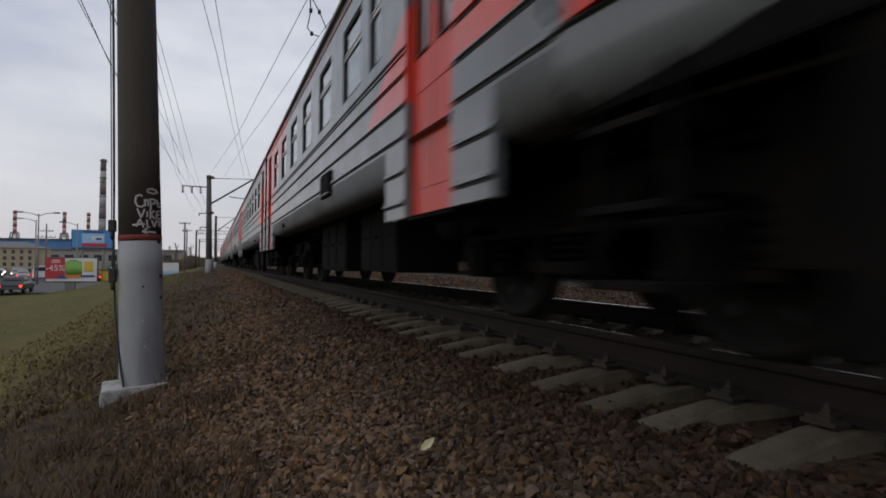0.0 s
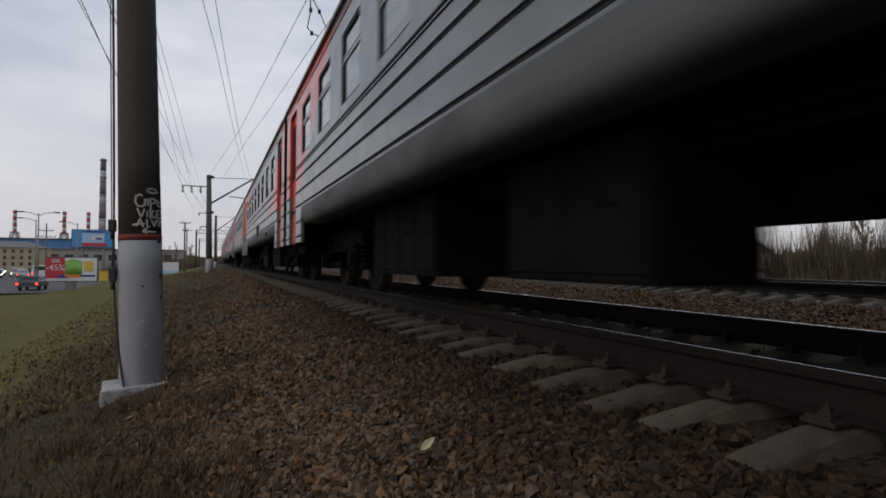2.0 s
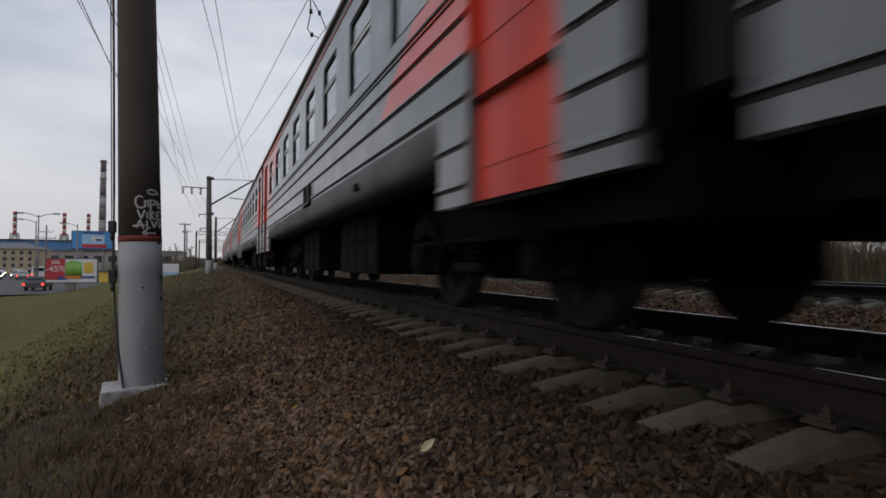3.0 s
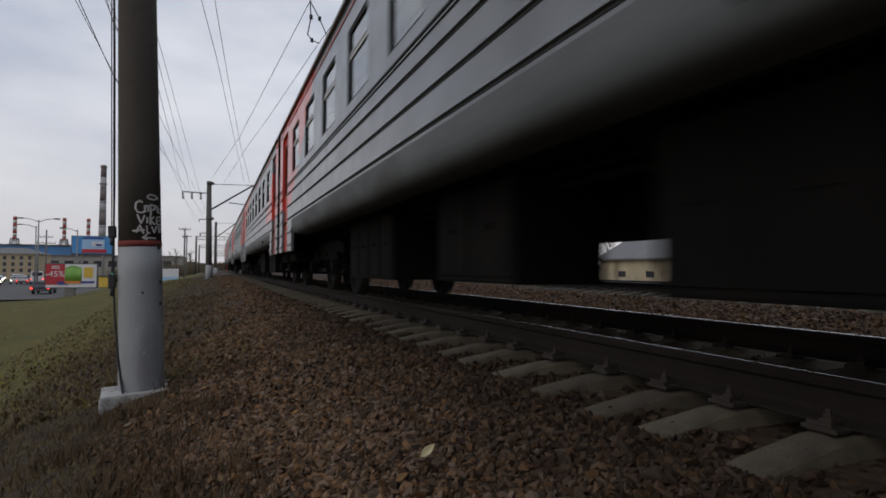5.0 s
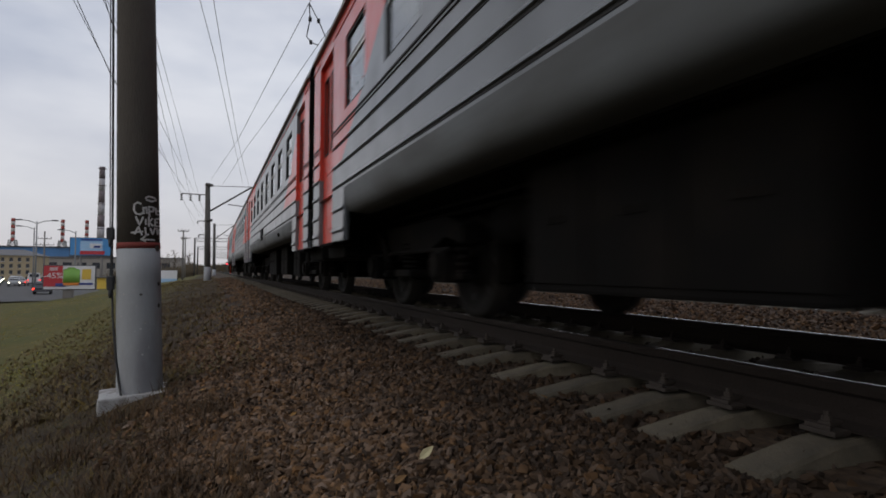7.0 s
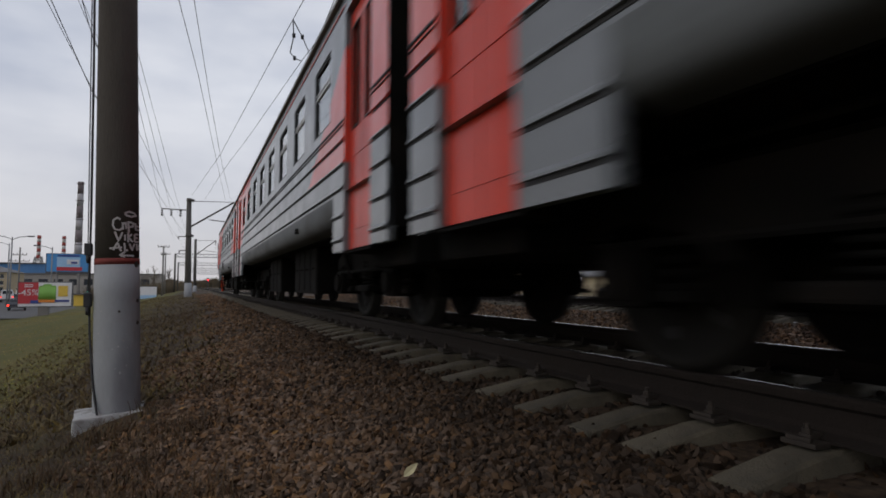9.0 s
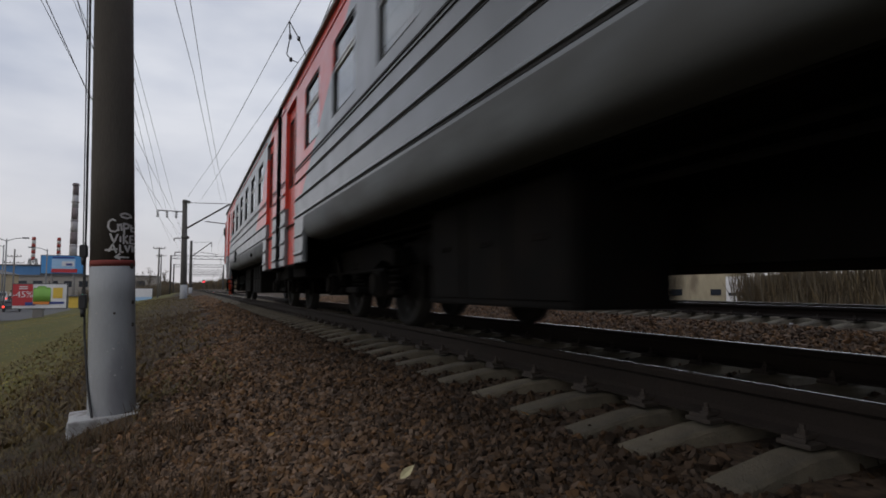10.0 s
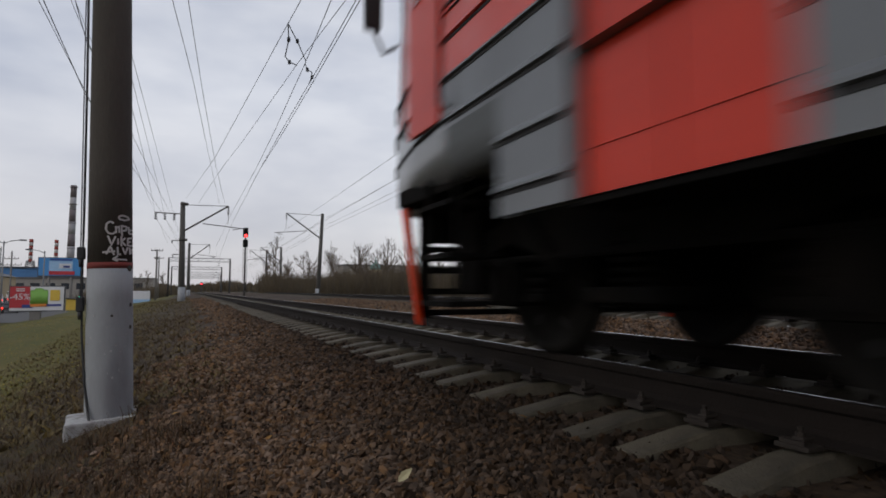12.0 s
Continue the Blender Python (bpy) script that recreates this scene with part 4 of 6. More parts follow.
def ballast():
    rnd = np.random.RandomState(11)
    places, sizes = [], []

    def fill(n, x0, x1, y0, y1, s0, s1, keep):
        for x, y, s in zip(rnd.uniform(x0, x1, n), rnd.uniform(y0, y1, n), s0 + (s1 - s0) * rnd.beta(1.4, 3.0, n)):
            if rnd.rand() < keep(x, y):
                places.append((x - drift(y) if x < 4.4 else x, y))
                sizes.append(s)

    def edge(x, y):
        lim = -0.62 + 0.2 * math.sin(y * 1.3) + 0.3 * noise.noise(Vector((x, y * 0.8, 7))) + 0.09 * max(0.0, min(y, 16.0) - 5.0) + 0.36 * max(0.0, 4.0 - y)
        return min(1.0, max(0.0, (x - lim) / 0.5))
    fill(21000, -1.0, 1.75, 1.2, 4.2, 0.012, 0.038, edge)
    fill(17000, -1.3, 1.75, 4.2, 9.5, 0.015, 0.045, edge)
    fill(9000, -2.2, 1.75, 9.5, 24.0, 0.026, 0.058, edge)
    fill(7000, -3.2, 1.75, 24.0, 62.0, 0.05, 0.10, edge)
    fill(3600, 1.45, 2.0, 0.4, 14.0, 0.018, 0.045, lambda x, y: 1.0)
    fill(2500, 1.6, 4.3, 0.0, 6.0, 0.016, 0.040, lambda x, y: 1.0)
    fill(13000, 4.3, 7.75, -1.0, 16.0, 0.028, 0.058, lambda x, y: 1.0)
    fill(6000, 4.3, 9.0, 16.0, 40.0, 0.04, 0.075, lambda x, y: 1.0)
    scatter_stones("ballast_stones", places, sizes, 3, "loose angular brown and grey ballast stones")


ballast()


def blades(name, places, h0, h1, lean, mat, label, seed, w=0.006):
    """Thin bent blades, each two narrow triangles."""
    rnd = np.random.RandomState(seed)
    verts, faces = [], []
    for x, y in places:
        z = ground_z(x, y) - 0.01
        h, a = rnd.uniform(h0, h1), rnd.uniform(0, 6.28)
        dx, dy = math.cos(a), math.sin(a)
        l = rnd.uniform(0.1, lean) * h
        k = len(verts)
        verts += [(x - dy * w, y + dx * w, z), (x + dy * w, y - dx * w, z), (x + dx * l * 0.35 + dy * w * 0.6, y + dy * l * 0.35 - dx * w * 0.6, z + h * 0.6),
                  (x + dx * l * 0.35 - dy * w * 0.6, y + dy * l * 0.35 + dx * w * 0.6, z + h * 0.6), (x + dx * l, y + dy * l, z + h)]
        faces += [(k, k + 1, k + 2, k + 3), (k + 3, k + 2, k + 4)]
    tagged(from_arrays(name, verts, faces, mat), label, "grass", kind="stuff")


OLIVE_GRASS = material("olive_dry_grass", (0.115, 0.088, 0.043), 0.95, vary=0.25, scale=1.0, island=0.3, spec=0.2)


def plants():
    rnd = np.random.RandomState(4)
    near = [(x, y) for x, y in zip(-1.9 - 4.2 * rnd.rand(26000) ** 0.9, 1.8 + 14 * rnd.rand(26000) ** 1.3)]
    far = [(x, y) for x, y in zip(-2.2 - 12 * rnd.rand(14000), 12 + 42 * rnd.rand(14000) ** 1.2)]
    blades("grass", near, 0.012, 0.038, 2.2, GRASS, "short green and yellow autumn grass on the bank", 5)
    blades("field_grass", far, 0.012, 0.035, 2.5, GRASS, "short mown grass of the field", 6, 0.02)
    dead = []
    for _ in range(760):
        cx, cy = rnd.uniform(-2.9, -0.35), 1.6 + 22 * rnd.rand() ** 1.6
        for _ in range(rnd.randint(8, 26)):
            dead.append((cx + rnd.normal(0, 0.10), cy + rnd.normal(0, 0.12)))
    for cx, cy in ((-0.17, 4.45), (-0.10, 4.25), (-0.24, 4.6), (-0.3, 3.9), (-0.5, 3.4), (-0.6, 3.0), (-0.45, 2.9), (-0.75, 4.9), (-0.95, 4.2), (0.02, 5.75), (-0.25, 2.7), (-0.1, 2.5), (-0.3, 2.35), (0.05, 2.75), (-0.15, 3.0), (-0.05, 2.2), (-0.35, 2.1)):
        for _ in range(150):
            dead.append((cx + rnd.normal(0, 0.13), cy + rnd.normal(0, 0.13)))
    bank = [(rnd.uniform(-4.5, 0.45) - drift(y), y) for y in 6 + 70 * rnd.rand(15000) ** 1.6]
    blades("bank_weeds", bank, 0.03, 0.09, 2.5, OLIVE_GRASS, "dry brown grass along the top of the bank", 9, 0.02)
    verge = [(-0.35 - 2.8 * rnd.rand(), 1.2 + 6.5 * rnd.rand() ** 1.3) for _ in range(30000)]
    blades("verge_grass", verge, 0.015, 0.05, 2.2, OLIVE_GRASS, "thin olive and brown grass beside the pole", 12, 0.004)
    blades("dead_weeds", dead, 0.04, 0.15, 1.6, DEAD_GRASS, "matted dead brown weeds at the edge of the ballast", 8, 0.004)


plants()


def leaf(x, y, size, mat, turn, tilt, label):
    """One fallen leaf, cupped, with a midrib fold."""
    out = [(-0.5, 0.0), (-0.3, 0.17), (0.0, 0.24), (0.3, 0.15), (0.6, 0.0)]
    verts = [(a, 0, 0.0) for a, _ in out] + [(a, b, 0.10 * b * 3) for a, b in out[1:4]] + [(a, -b, 0.10 * b * 3) for a, b in out[1:4]]
    faces = [(0, 1, 5), (1, 2, 6, 5), (2, 3, 7, 6), (3, 4, 7), (0, 8, 1), (1, 8, 9, 2), (2, 9, 10, 3), (3, 10, 4)]
    ob = from_arrays("fallen_leaf", [(a * size, b * size, c * size) for a, b, c in verts], faces, mat)
    ob.matrix_basis = pose(x, y, ground_z(x, y) + 0.085, tilt, -tilt * 0.7, turn)
    tagged(ob, label, "leaf", "fallen leaves")


LEAF_BROWN = material("fallen_brown_leaf", (0.13, 0.072, 0.024), 0.85, vary=0.3, scale=40)
leaf(0.775, 2.265, 0.075, LEAF, 15, 45, "pale yellow fallen leaf lying on the stones")
leaf(0.60, 2.05, 0.055, LEAF_BROWN, -30, 50, "small orange fallen leaf among the stones")
leaf(7.42, 5.4, 0.09, FOOT_WHITE, 10, 8, "pale scrap lying between the tracks")
for lx, ly, ls in ((1.55, 2.62, 0.05), (0.35, 3.4, 0.045), (1.2, 4.3, 0.05), (-0.2, 4.9, 0.05), (6.3, 6.1, 0.07), (6.6, 4.6, 0.07)):
    leaf(lx, ly, ls, LEAF_DRY, lx * 90, 25, "small dry orange leaf on the ballast")


# ---- the near catenary pole ----
POLE_Y, POLE_X = 5.92, -0.775


def near_pole():
    p = tagged(empty("catenary_pole", pose(POLE_X, POLE_Y, -0.66, 0, -1.7, 0)), "round concrete pole, brown above, whitewashed below, with graffiti", "pole")

    def radius(z):
        return 0.190 - 0.0080 * z

    def ring(z0, z1, mat, name, grow=0.0, label="", steps=1):
        bm = bmesh.new()
        zs = [z0 + (z1 - z0) * i / steps for i in range(steps + 1)]
        lathe(bm, [(z, radius(z) + grow) for z in zs], 48, "Z")
        return part(name, bm, mat, p, label)
    ring(-0.3, 1.28, POLE_WHITE, "painted_base", 0.002, "dirty whitewashed lower part", 6)
    ring(1.28, 1.335, POLE_RED, "red_band", 0.003, "faded red painted ring")
    ring(1.335, 9.4, POLE_RAW, "shaft", 0.0, "weathered dark brown concrete shaft", 10)
    # sprayed scrawl: loose strokes that follow the round shaft
    strokes = [
        [(0.02, 1.135), (0.05, 1.15), (0.09, 1.14), (0.105, 1.12), (0.07, 1.105), (0.03, 1.115), (0.02, 1.135)],
        [(-0.015, 1.075), (-0.04, 1.09), (-0.07, 1.07), (-0.075, 1.02), (-0.055, 0.985), (-0.02, 0.98), (0.0, 1.0)],
        [(0.0, 1.05), (0.005, 0.985)], [(0.0, 1.03), (0.025, 1.05), (0.03, 0.99)],
        [(0.045, 1.06), (0.05, 0.96)], [(0.045, 1.055), (0.085, 1.05), (0.08, 1.015), (0.05, 1.01)],
        [(0.10, 1.05), (0.105, 0.99), (0.14, 0.99)], [(0.10, 1.02), (0.13, 1.025)],
        [(-0.06, 0.965), (-0.03, 0.88), (0.0, 0.96)], [(0.02, 0.94), (0.02, 0.885)],
        [(0.045, 0.96), (0.045, 0.87)], [(0.075, 0.95), (0.048, 0.915), (0.08, 0.875)],
        [(0.125, 0.95), (0.095, 0.945), (0.095, 0.88), (0.13, 0.88)], [(0.095, 0.915), (0.12, 0.915)],
        [(-0.07, 0.80), (-0.04, 0.87), (-0.01, 0.79)], [(-0.10, 0.815), (0.0, 0.825)],
        [(0.015, 0.865), (0.02, 0.795), (0.045, 0.80)], [(0.055, 0.86), (0.075, 0.80), (0.095, 0.865)],
        [(0.11, 0.865), (0.115, 0.80)], [(0.14, 0.86), (0.115, 0.83), (0.145, 0.80)],
        [(-0.02, 0.755), (0.09, 0.75)], [(0.02, 0.785), (-0.02, 0.755), (0.02, 0.735)]]
    for line in strokes:
        bm = bmesh.new()
        pts = []
        for (a, b), (c, d) in zip(line, line[1:]):
            pts += [(a + (c - a) * k / 4, b + (d - b) * k / 4) for k in range(4)]
        pts.append(line[-1])
        w = 0.008
        prev = None
        for i, (u, z) in enumerate(pts):
            q = pts[min(i + 1, len(pts) - 1)]
            r0 = pts[max(i - 1, 0)]
            d = Vector((q[0] - r0[0], q[1] - r0[1]))
            d = d.normalized() if d.length else Vector((1, 0))
            nrm = Vector((-d.y, d.x)) * w
            pair = []
            for s in (-1, 1):
                uu, zz = u + 0.045 + s * nrm.x, z + s * nrm.y
                zl = zz + 0.605
                r = radius(zl) + 0.004
                ang = math.asin(max(-0.99, min(0.99, uu / r))) - math.pi / 2 + 0.10
                pair.append(bm.verts.new((r * math.cos(ang), r * math.sin(ang), zl)))
            if prev:
                bm.faces.new((prev[0], prev[1], pair[1], pair[0]))
            prev = pair
        part("graffiti_stroke", bm, GRAFFITI, p, "grey-white sprayed stroke")
    # paint spots and chips
    rnd = random.Random(9)
    for _ in range(22):
        bm = bmesh.new()
        ang, z, s = rnd.uniform(-2.6, -0.5), rnd.choice((0.25, 0.42, 0.6, 0.75)) + rnd.uniform(-0.15, 0.15), rnd.uniform(0.004, 0.011)
        r = radius(z) + 0.003
        tube(bm, (r * math.cos(ang), r * math.sin(ang), z), ((r + 0.003) * math.cos(ang), (r + 0.003) * math.sin(ang), z), s, seg=7)
        part("paint_spot", bm, FOOT_WHITE, p)
    bm = bmesh.new()
    for ang, z, s in ((-1.35, 0.86, 0.012), (-0.45, 1.28, 0.03), (-0.4, 0.75, 0.02), (-0.38, 0.95, 0.02), (-1.5, 3.0, 0.008)):
        r = radius(z) - 0.002
        tube(bm, (r * math.cos(ang), r * math.sin(ang), z), ((r + 0.006) * math.cos(ang), (r + 0.006) * math.sin(ang), z), s, seg=7)
    part("chips", bm, POLE_RAW, p)
    # earthing cable and its two clamps down the side
    def side(z, out=0.03, ang=-2.95):
        r = radius(max(z, 0.0)) + out
        return (r * math.cos(ang), r * math.sin(ang), z)
    bm = bmesh.new()
    path_tube(bm, [side(9.0), side(5.0, 0.035), side(3.0, 0.028), side(1.75, 0.03), side(1.2, 0.035), side(0.7, 0.03, -2.9), side(0.3, 0.012, -2.7), side(0.1, 0.015, -2.4), side(0.0, 0.03, -2.2), side(-0.12, 0.06, -2.0)], 0.010, 8)
    part("cable", bm, CABLE, p, "black cable running down the pole")
    bm = bmesh.new()
    path_tube(bm, [side(9.0, 0.05), side(4.0, 0.05), side(1.5, 0.05, -3.0), side(1.0, 0.045, -3.0), side(0.5, 0.02, -2.95), side(0.2, 0.012, -2.6), side(0.02, 0.02, -2.3)], 0.005, 6)
    part("thin_cable", bm, CABLE, p)
    for z, h in ((1.42, 0.11), (0.97, 0.13)):
        bm = bmesh.new()
        c = side(z, 0.045)
        box(bm, c[0] - 0.03, c[0] + 0.03, c[1] - 0.04, c[1] + 0.04, z - h / 2, z + h / 2, 0.012)
        tube(bm, (c[0], c[1] - 0.03, z - h / 2), (c[0], c[1] - 0.03, z - h / 2 - 0.07), 0.018, 0.012, seg=8)
        part("clamp_box", bm, CABLE, p, "small black clamp box")
    # chipped foundation block
    bm = bmesh.new()
    box(bm, -0.33, 0.29, -0.24, 0.26, -0.30, 0.0, 0.02)
    bmesh.ops.subdivide_edges(bm, edges=list(bm.edges), cuts=3, use_grid_fill=True)
    for v in bm.verts:
        v.co += 0.012 * noise.noise_vector(v.co * 9)
    b = part("foundation_block", bm, FOOT_WHITE, None)
    b.matrix_basis = pose(POLE_X + 0.0, POLE_Y, -0.685, 0, -3.0, 8)
    tagged(b, "chipped whitewashed concrete foundation block under the pole", "foundation")


near_pole()


# ---- masts, wires, signal ----
def tube_part(name, segs, mat, parent, label=""):
    bm = bmesh.new()
    for s in segs:
        tube(bm, *s)
    return part(name, bm, mat, parent, label)


def catenary_mast(x, y, z0, z1, lean, arm, seg, left_rack=False, label="dark catenary mast with bracket arm"):
    """Mast with a raked bracket, a registration arm and insulators. arm: reach across the track, signed."""
    m = tagged(empty("catenary_mast", pose(x, y, z0)), label, "catenary mast", "catenary masts")
    h = z1 - z0
    tube_part("shaft", [((0, 0, -0.5), (lean, 0, h), 0.30, 0.20, seg)], MAST_DARK, m)
    tube_part("foot", [((0, 0, -0.4), (0, 0, 1.3), 0.32, 0.31, seg)], POLE_WHITE, m, "whitewashed mast foot")
    s = 1 if arm > 0 else -1
    tube_part("bracket_strut", [((lean * 0.7, 0, h * 0.70), (arm, 0, h - 0.15), 0.09, 0.08, 6)], MAST_DARK, m)
    tube_part("stay_rod", [((lean, 0, h - 0.25), (arm, 0, h - 0.15), 0.03, 0.03, 5)], MAST_DARK, m)
    tube_part("registration_arm", [((lean + (arm - lean) * 0.45, 0, h * 0.79), (arm * 1.35, 0, h * 0.755), 0.045, 0.04, 5),
                                   ((arm * 1.3, 0, h * 0.755), (arm * 1.1, 0, h * 0.735), 0.03, 0.03, 5)], MAST_DARK, m)
    bm = bmesh.new()
    for k in range(5):
        tube(bm, (arm, 0, h - 0.25 - 0.16 * k), (arm, 0, h - 0.33 - 0.16 * k), 0.12, 0.06, seg=8)
    tube(bm, (arm, 0, h - 0.2), (arm, 0, h * 0.80), 0.02, seg=5)
    part("insulator", bm, MAST_DARK, m)
    if left_rack:
        tube_part("rack", [((0, 0, h - 1.1), (-2.35, 0, h - 1.05), 0.05, 0.05, 5)], MAST_DARK, m)
        for k in range(3):
            bm = bmesh.new()
            u = -2.3 + 0.75 * k
            for j in range(3):
                tube(bm, (u, 0, h - 1.15 - 0.2 * j), (u, 0, h - 1.28 - 0.2 * j), 0.12, 0.07, seg=8)
            part("rack_insulator", bm, MAST_DARK, m)
        for zz, w in ((h * 0.61, 0.9), (h * 0.47, 0.8)):
            bm = bmesh.new()
            tube(bm, (0, 0, zz), (-w, 0, zz), 0.04, seg=5)
            tube(bm, (-w, 0, zz), (-w, 0, zz - 0.25), 0.05, seg=5)
            part("cable_bracket", bm, MAST_DARK, m)
        for zz in (h * 0.62, h * 0.98):
            bm = bmesh.new()
            lathe(bm, [(zz - 0.12, 0.2), (zz - 0.1, 0.34), (zz + 0.1, 0.34), (zz + 0.12, 0.2)], 10, "Z")
            part("collar", bm, MAST_DARK, m)
    return m


catenary_mast(-2.05, 56.0, -0.55, 8.45, -0.12, 3.75, 12, True)
catenary_mast(-2.85, 106.0, -0.7, 8.6, -0.05, 3.2, 10, False)
catenary_mast(13.3, 74.0, -0.6, 10.5, 0.5, -4.1, 10, False, "dark concrete mast with a raked bracket over the second track")
catenary_mast(9.75 + 4.2, 150.0, -0.6, 10.9, 0.0, -4.0, 8, False)
catenary_mast(14.0, 120.0, -0.6, 9.4, 0.0, -4.0, 8, False)


def portal(y, x0, x1, z1):
    """Lattice portal across the tracks."""
    p = tagged(empty("catenary_portal", pose(0, y, 0)), "steel lattice portal across the tracks", "portal", "catenary portals")
    for x in (x0, x1):
        tube_part("leg", [((x, 0, -1.2), (x, 0, z1), 0.28, 0.22, 8)], MAST_DARK, p)
    bm = bmesh.new()
    n = 14
    for dz in (0.0, 0.9):
        tube(bm, (x0, 0, z1 - 0.9 + dz), (x1, 0, z1 - 0.9 + dz), 0.09, seg=5)
    for i in range(n):
        a, b = x0 + (x1 - x0) * i / n, x0 + (x1 - x0) * (i + 1) / n
        tube(bm, (a, 0, z1 - (0.9 if i % 2 else 0.0)), (b, 0, z1 - (0.0 if i % 2 else 0.9)), 0.05, seg=4)
    part("lattice_beam", bm, GALV, p, "grey steel lattice beam")
    bm = bmesh.new()
    for x in (TRACK_X, TRACK2_X):
        if x0 < x < x1:
            tube(bm, (x, 0, z1 - 0.9), (x, 0, z1 - 2.2), 0.06, seg=5)
    tube(bm, ((x0 + x1) / 2 - 2, 0, z1), ((x0 + x1) / 2 - 2, 0, z1 + 1.0), 0.06, seg=5)
    part("hanger", bm, MAST_DARK, p)


for py, pa, pb, pz in ((170, -9.6, 6.0, 9.4), (222, -11.5, 5.0, 9.0), (285, -11.5, 6.5, 9.0), (360, -12, 7.5, 9.5), (460, -13, 8.5, 10.5)):
    portal(py, pa, pb, pz)


def signal():
    s = tagged(empty("railway_signal", pose(4.55, 78, -0.3)), "black railway signal mast showing a red light", "signal")
    tube_part("mast", [((0, 0, -0.3), (0, 0, 8.9), 0.13, 0.10, 10)], MAST_DARK, s)
    for z0, z1 in ((7.7, 8.95), (6.4, 7.4)):
        bm = bmesh.new()
        box(bm, -0.33, 0.33, -0.20, -0.02, z0, z1, 0.10)
        head = part("signal_head", bm, RUBBER, s, "black signal head")
        n = 3 if z0 > 7 else 2
        for k in range(n):
            z = z0 + (k + 0.5) * (z1 - z0) / n
            bm = bmesh.new()
            tube(bm, (0, -0.20, z), (0, -0.50, z), 0.19, 0.20, seg=12, caps=False)
            part("hood", bm, RUBBER, head)
            if z0 > 7 and k == 0:
                bm = bmesh.new()
                tube(bm, (0, -0.19, z), (0, -0.52, z), 0.17, seg=12)
                part("lamp", bm, glow("red_signal_glow", (1.0, 0.03, 0.03), 6.0), head, "lit red lamp")
    bm = bmesh.new()
    for k in range(12):
        tube(bm, (-0.25, 0.12, 0.6 + 0.5 * k), (0.25, 0.12, 0.6 + 0.5 * k), 0.02, seg=4)
    for x in (-0.25, 0.25):
        tube(bm, (x, 0.12, 0.3), (x, 0.12, 6.8), 0.02, seg=4)
    part("ladder", bm, MAST_DARK, s)
    r = tagged(empty("distant_signal", pose(-1.42, 200, -0.5)), "low distant signal with a red light", "signal")
    tube_part("mast", [((0, 0, 0), (0, 0, 3.6), 0.15, 0.12, 6)], MAST_DARK, r)
    bm = bmesh.new()
    box(bm, -0.4, 0.4, -0.25, -0.1, 2.6, 3.7)
    part("signal_head", bm, RUBBER, r)
    bm = bmesh.new()
    tube(bm, (0, -0.25, 3.1), (0, -0.3, 3.1), 0.24, seg=10)
    part("lamp", bm, glow("far_red_glow", (1.0, 0.04, 0.05), 4.0), r, "lit red lamp")


signal()


def wire(name, pts, r, label, sag=0.0):
    bm = bmesh.new()
    out = []
    for a, b in zip(pts, pts[1:]):
        a, b = Vector(a), Vector(b)
        for k in range(10):
            f = k / 10
            p = a.lerp(b, f)
            p.z -= sag * 4 * f * (1 - f)
            out.append(p)
    out.append(Vector(pts[-1]))
    path_tube(bm, out, r, 5)
    return tagged(part(name, bm, WIRE), label, "wire", "overhead wires")


wire("contact_wire", [(2.95, -20.00, 6.60), (2.77, 11.42, 6.60), (2.68, 16.10, 6.60), (2.49, 23.22, 6.60), (2.35, 29.84, 6.60), (2.05, 56.00, 6.75), (2.00, 106.00, 6.60), (2.90, 170.00, 6.60), (2.40, 222.00, 6.60), (2.40, 360.00, 6.60)], 0.010, "taut contact wire over the near track")
wire("contact_wire", [(3.05, -20.00, 6.60), (2.85, 11.39, 6.60), (2.76, 16.07, 6.60), (2.58, 23.18, 6.60), (2.35, 29.84, 6.60)], 0.010, "second strand of the contact wire")
wire("messenger_wire", [(2.50, -20.00, 7.60), (2.41, 12.29, 6.95), (2.43, 14.52, 6.95), (2.44, 16.11, 6.95), (2.40, 23.26, 6.95), (2.29, 30.86, 6.95), (1.95, 56.00, 7.60), (1.30, 106.00, 7.90), (2.90, 170.00, 7.80), (2.40, 222.00, 7.80), (2.40, 360.00, 7.80)], 0.010, "messenger wire above the contact wire")
wire("feeder_wire", [(1.90, -15.00, 7.40), (1.77, 12.45, 6.90), (1.65, 13.72, 6.90), (0.95, 21.29, 6.90), (0.20, 29.44, 6.90), (-1.95, 56.00, 8.75)], 0.009, "slack feeder wire running to the mast top")
wire("stay_wire", [(2.90, -5.00, 6.60), (2.57, 11.51, 6.60), (2.11, 15.46, 6.60), (1.25, 24.11, 6.60), (0.60, 29.86, 6.60), (-0.90, 56.00, 8.40)], 0.008, "thin stay wire running to the mast bracket")
wire("line_wire", [(-2.97, -15.00, 7.95), (-0.96, 14.80, 7.49), (-0.61, 20.00, 7.41), (-0.12, 30.00, 7.34), (0.85, 54.00, 8.24)], 0.009, "power line wire above the bank")
wire("line_wire", [(-1.79, -15.00, 7.07), (-0.61, 14.70, 7.52), (-0.32, 22.00, 7.63), (0.34, 34.00, 7.26), (1.32, 54.00, 8.27)], 0.009, "power line wire above the bank")
wire("line_wire", [(-1.46, 6.00, 5.15), (-2.30, 20.00, 6.06), (-2.90, 30.00, 6.71), (-4.30, 56.00, 6.85), (-4.60, 106.00, 7.00), (-9.00, 170.00, 8.80)], 0.008, "slack power line wire on the mast rack")
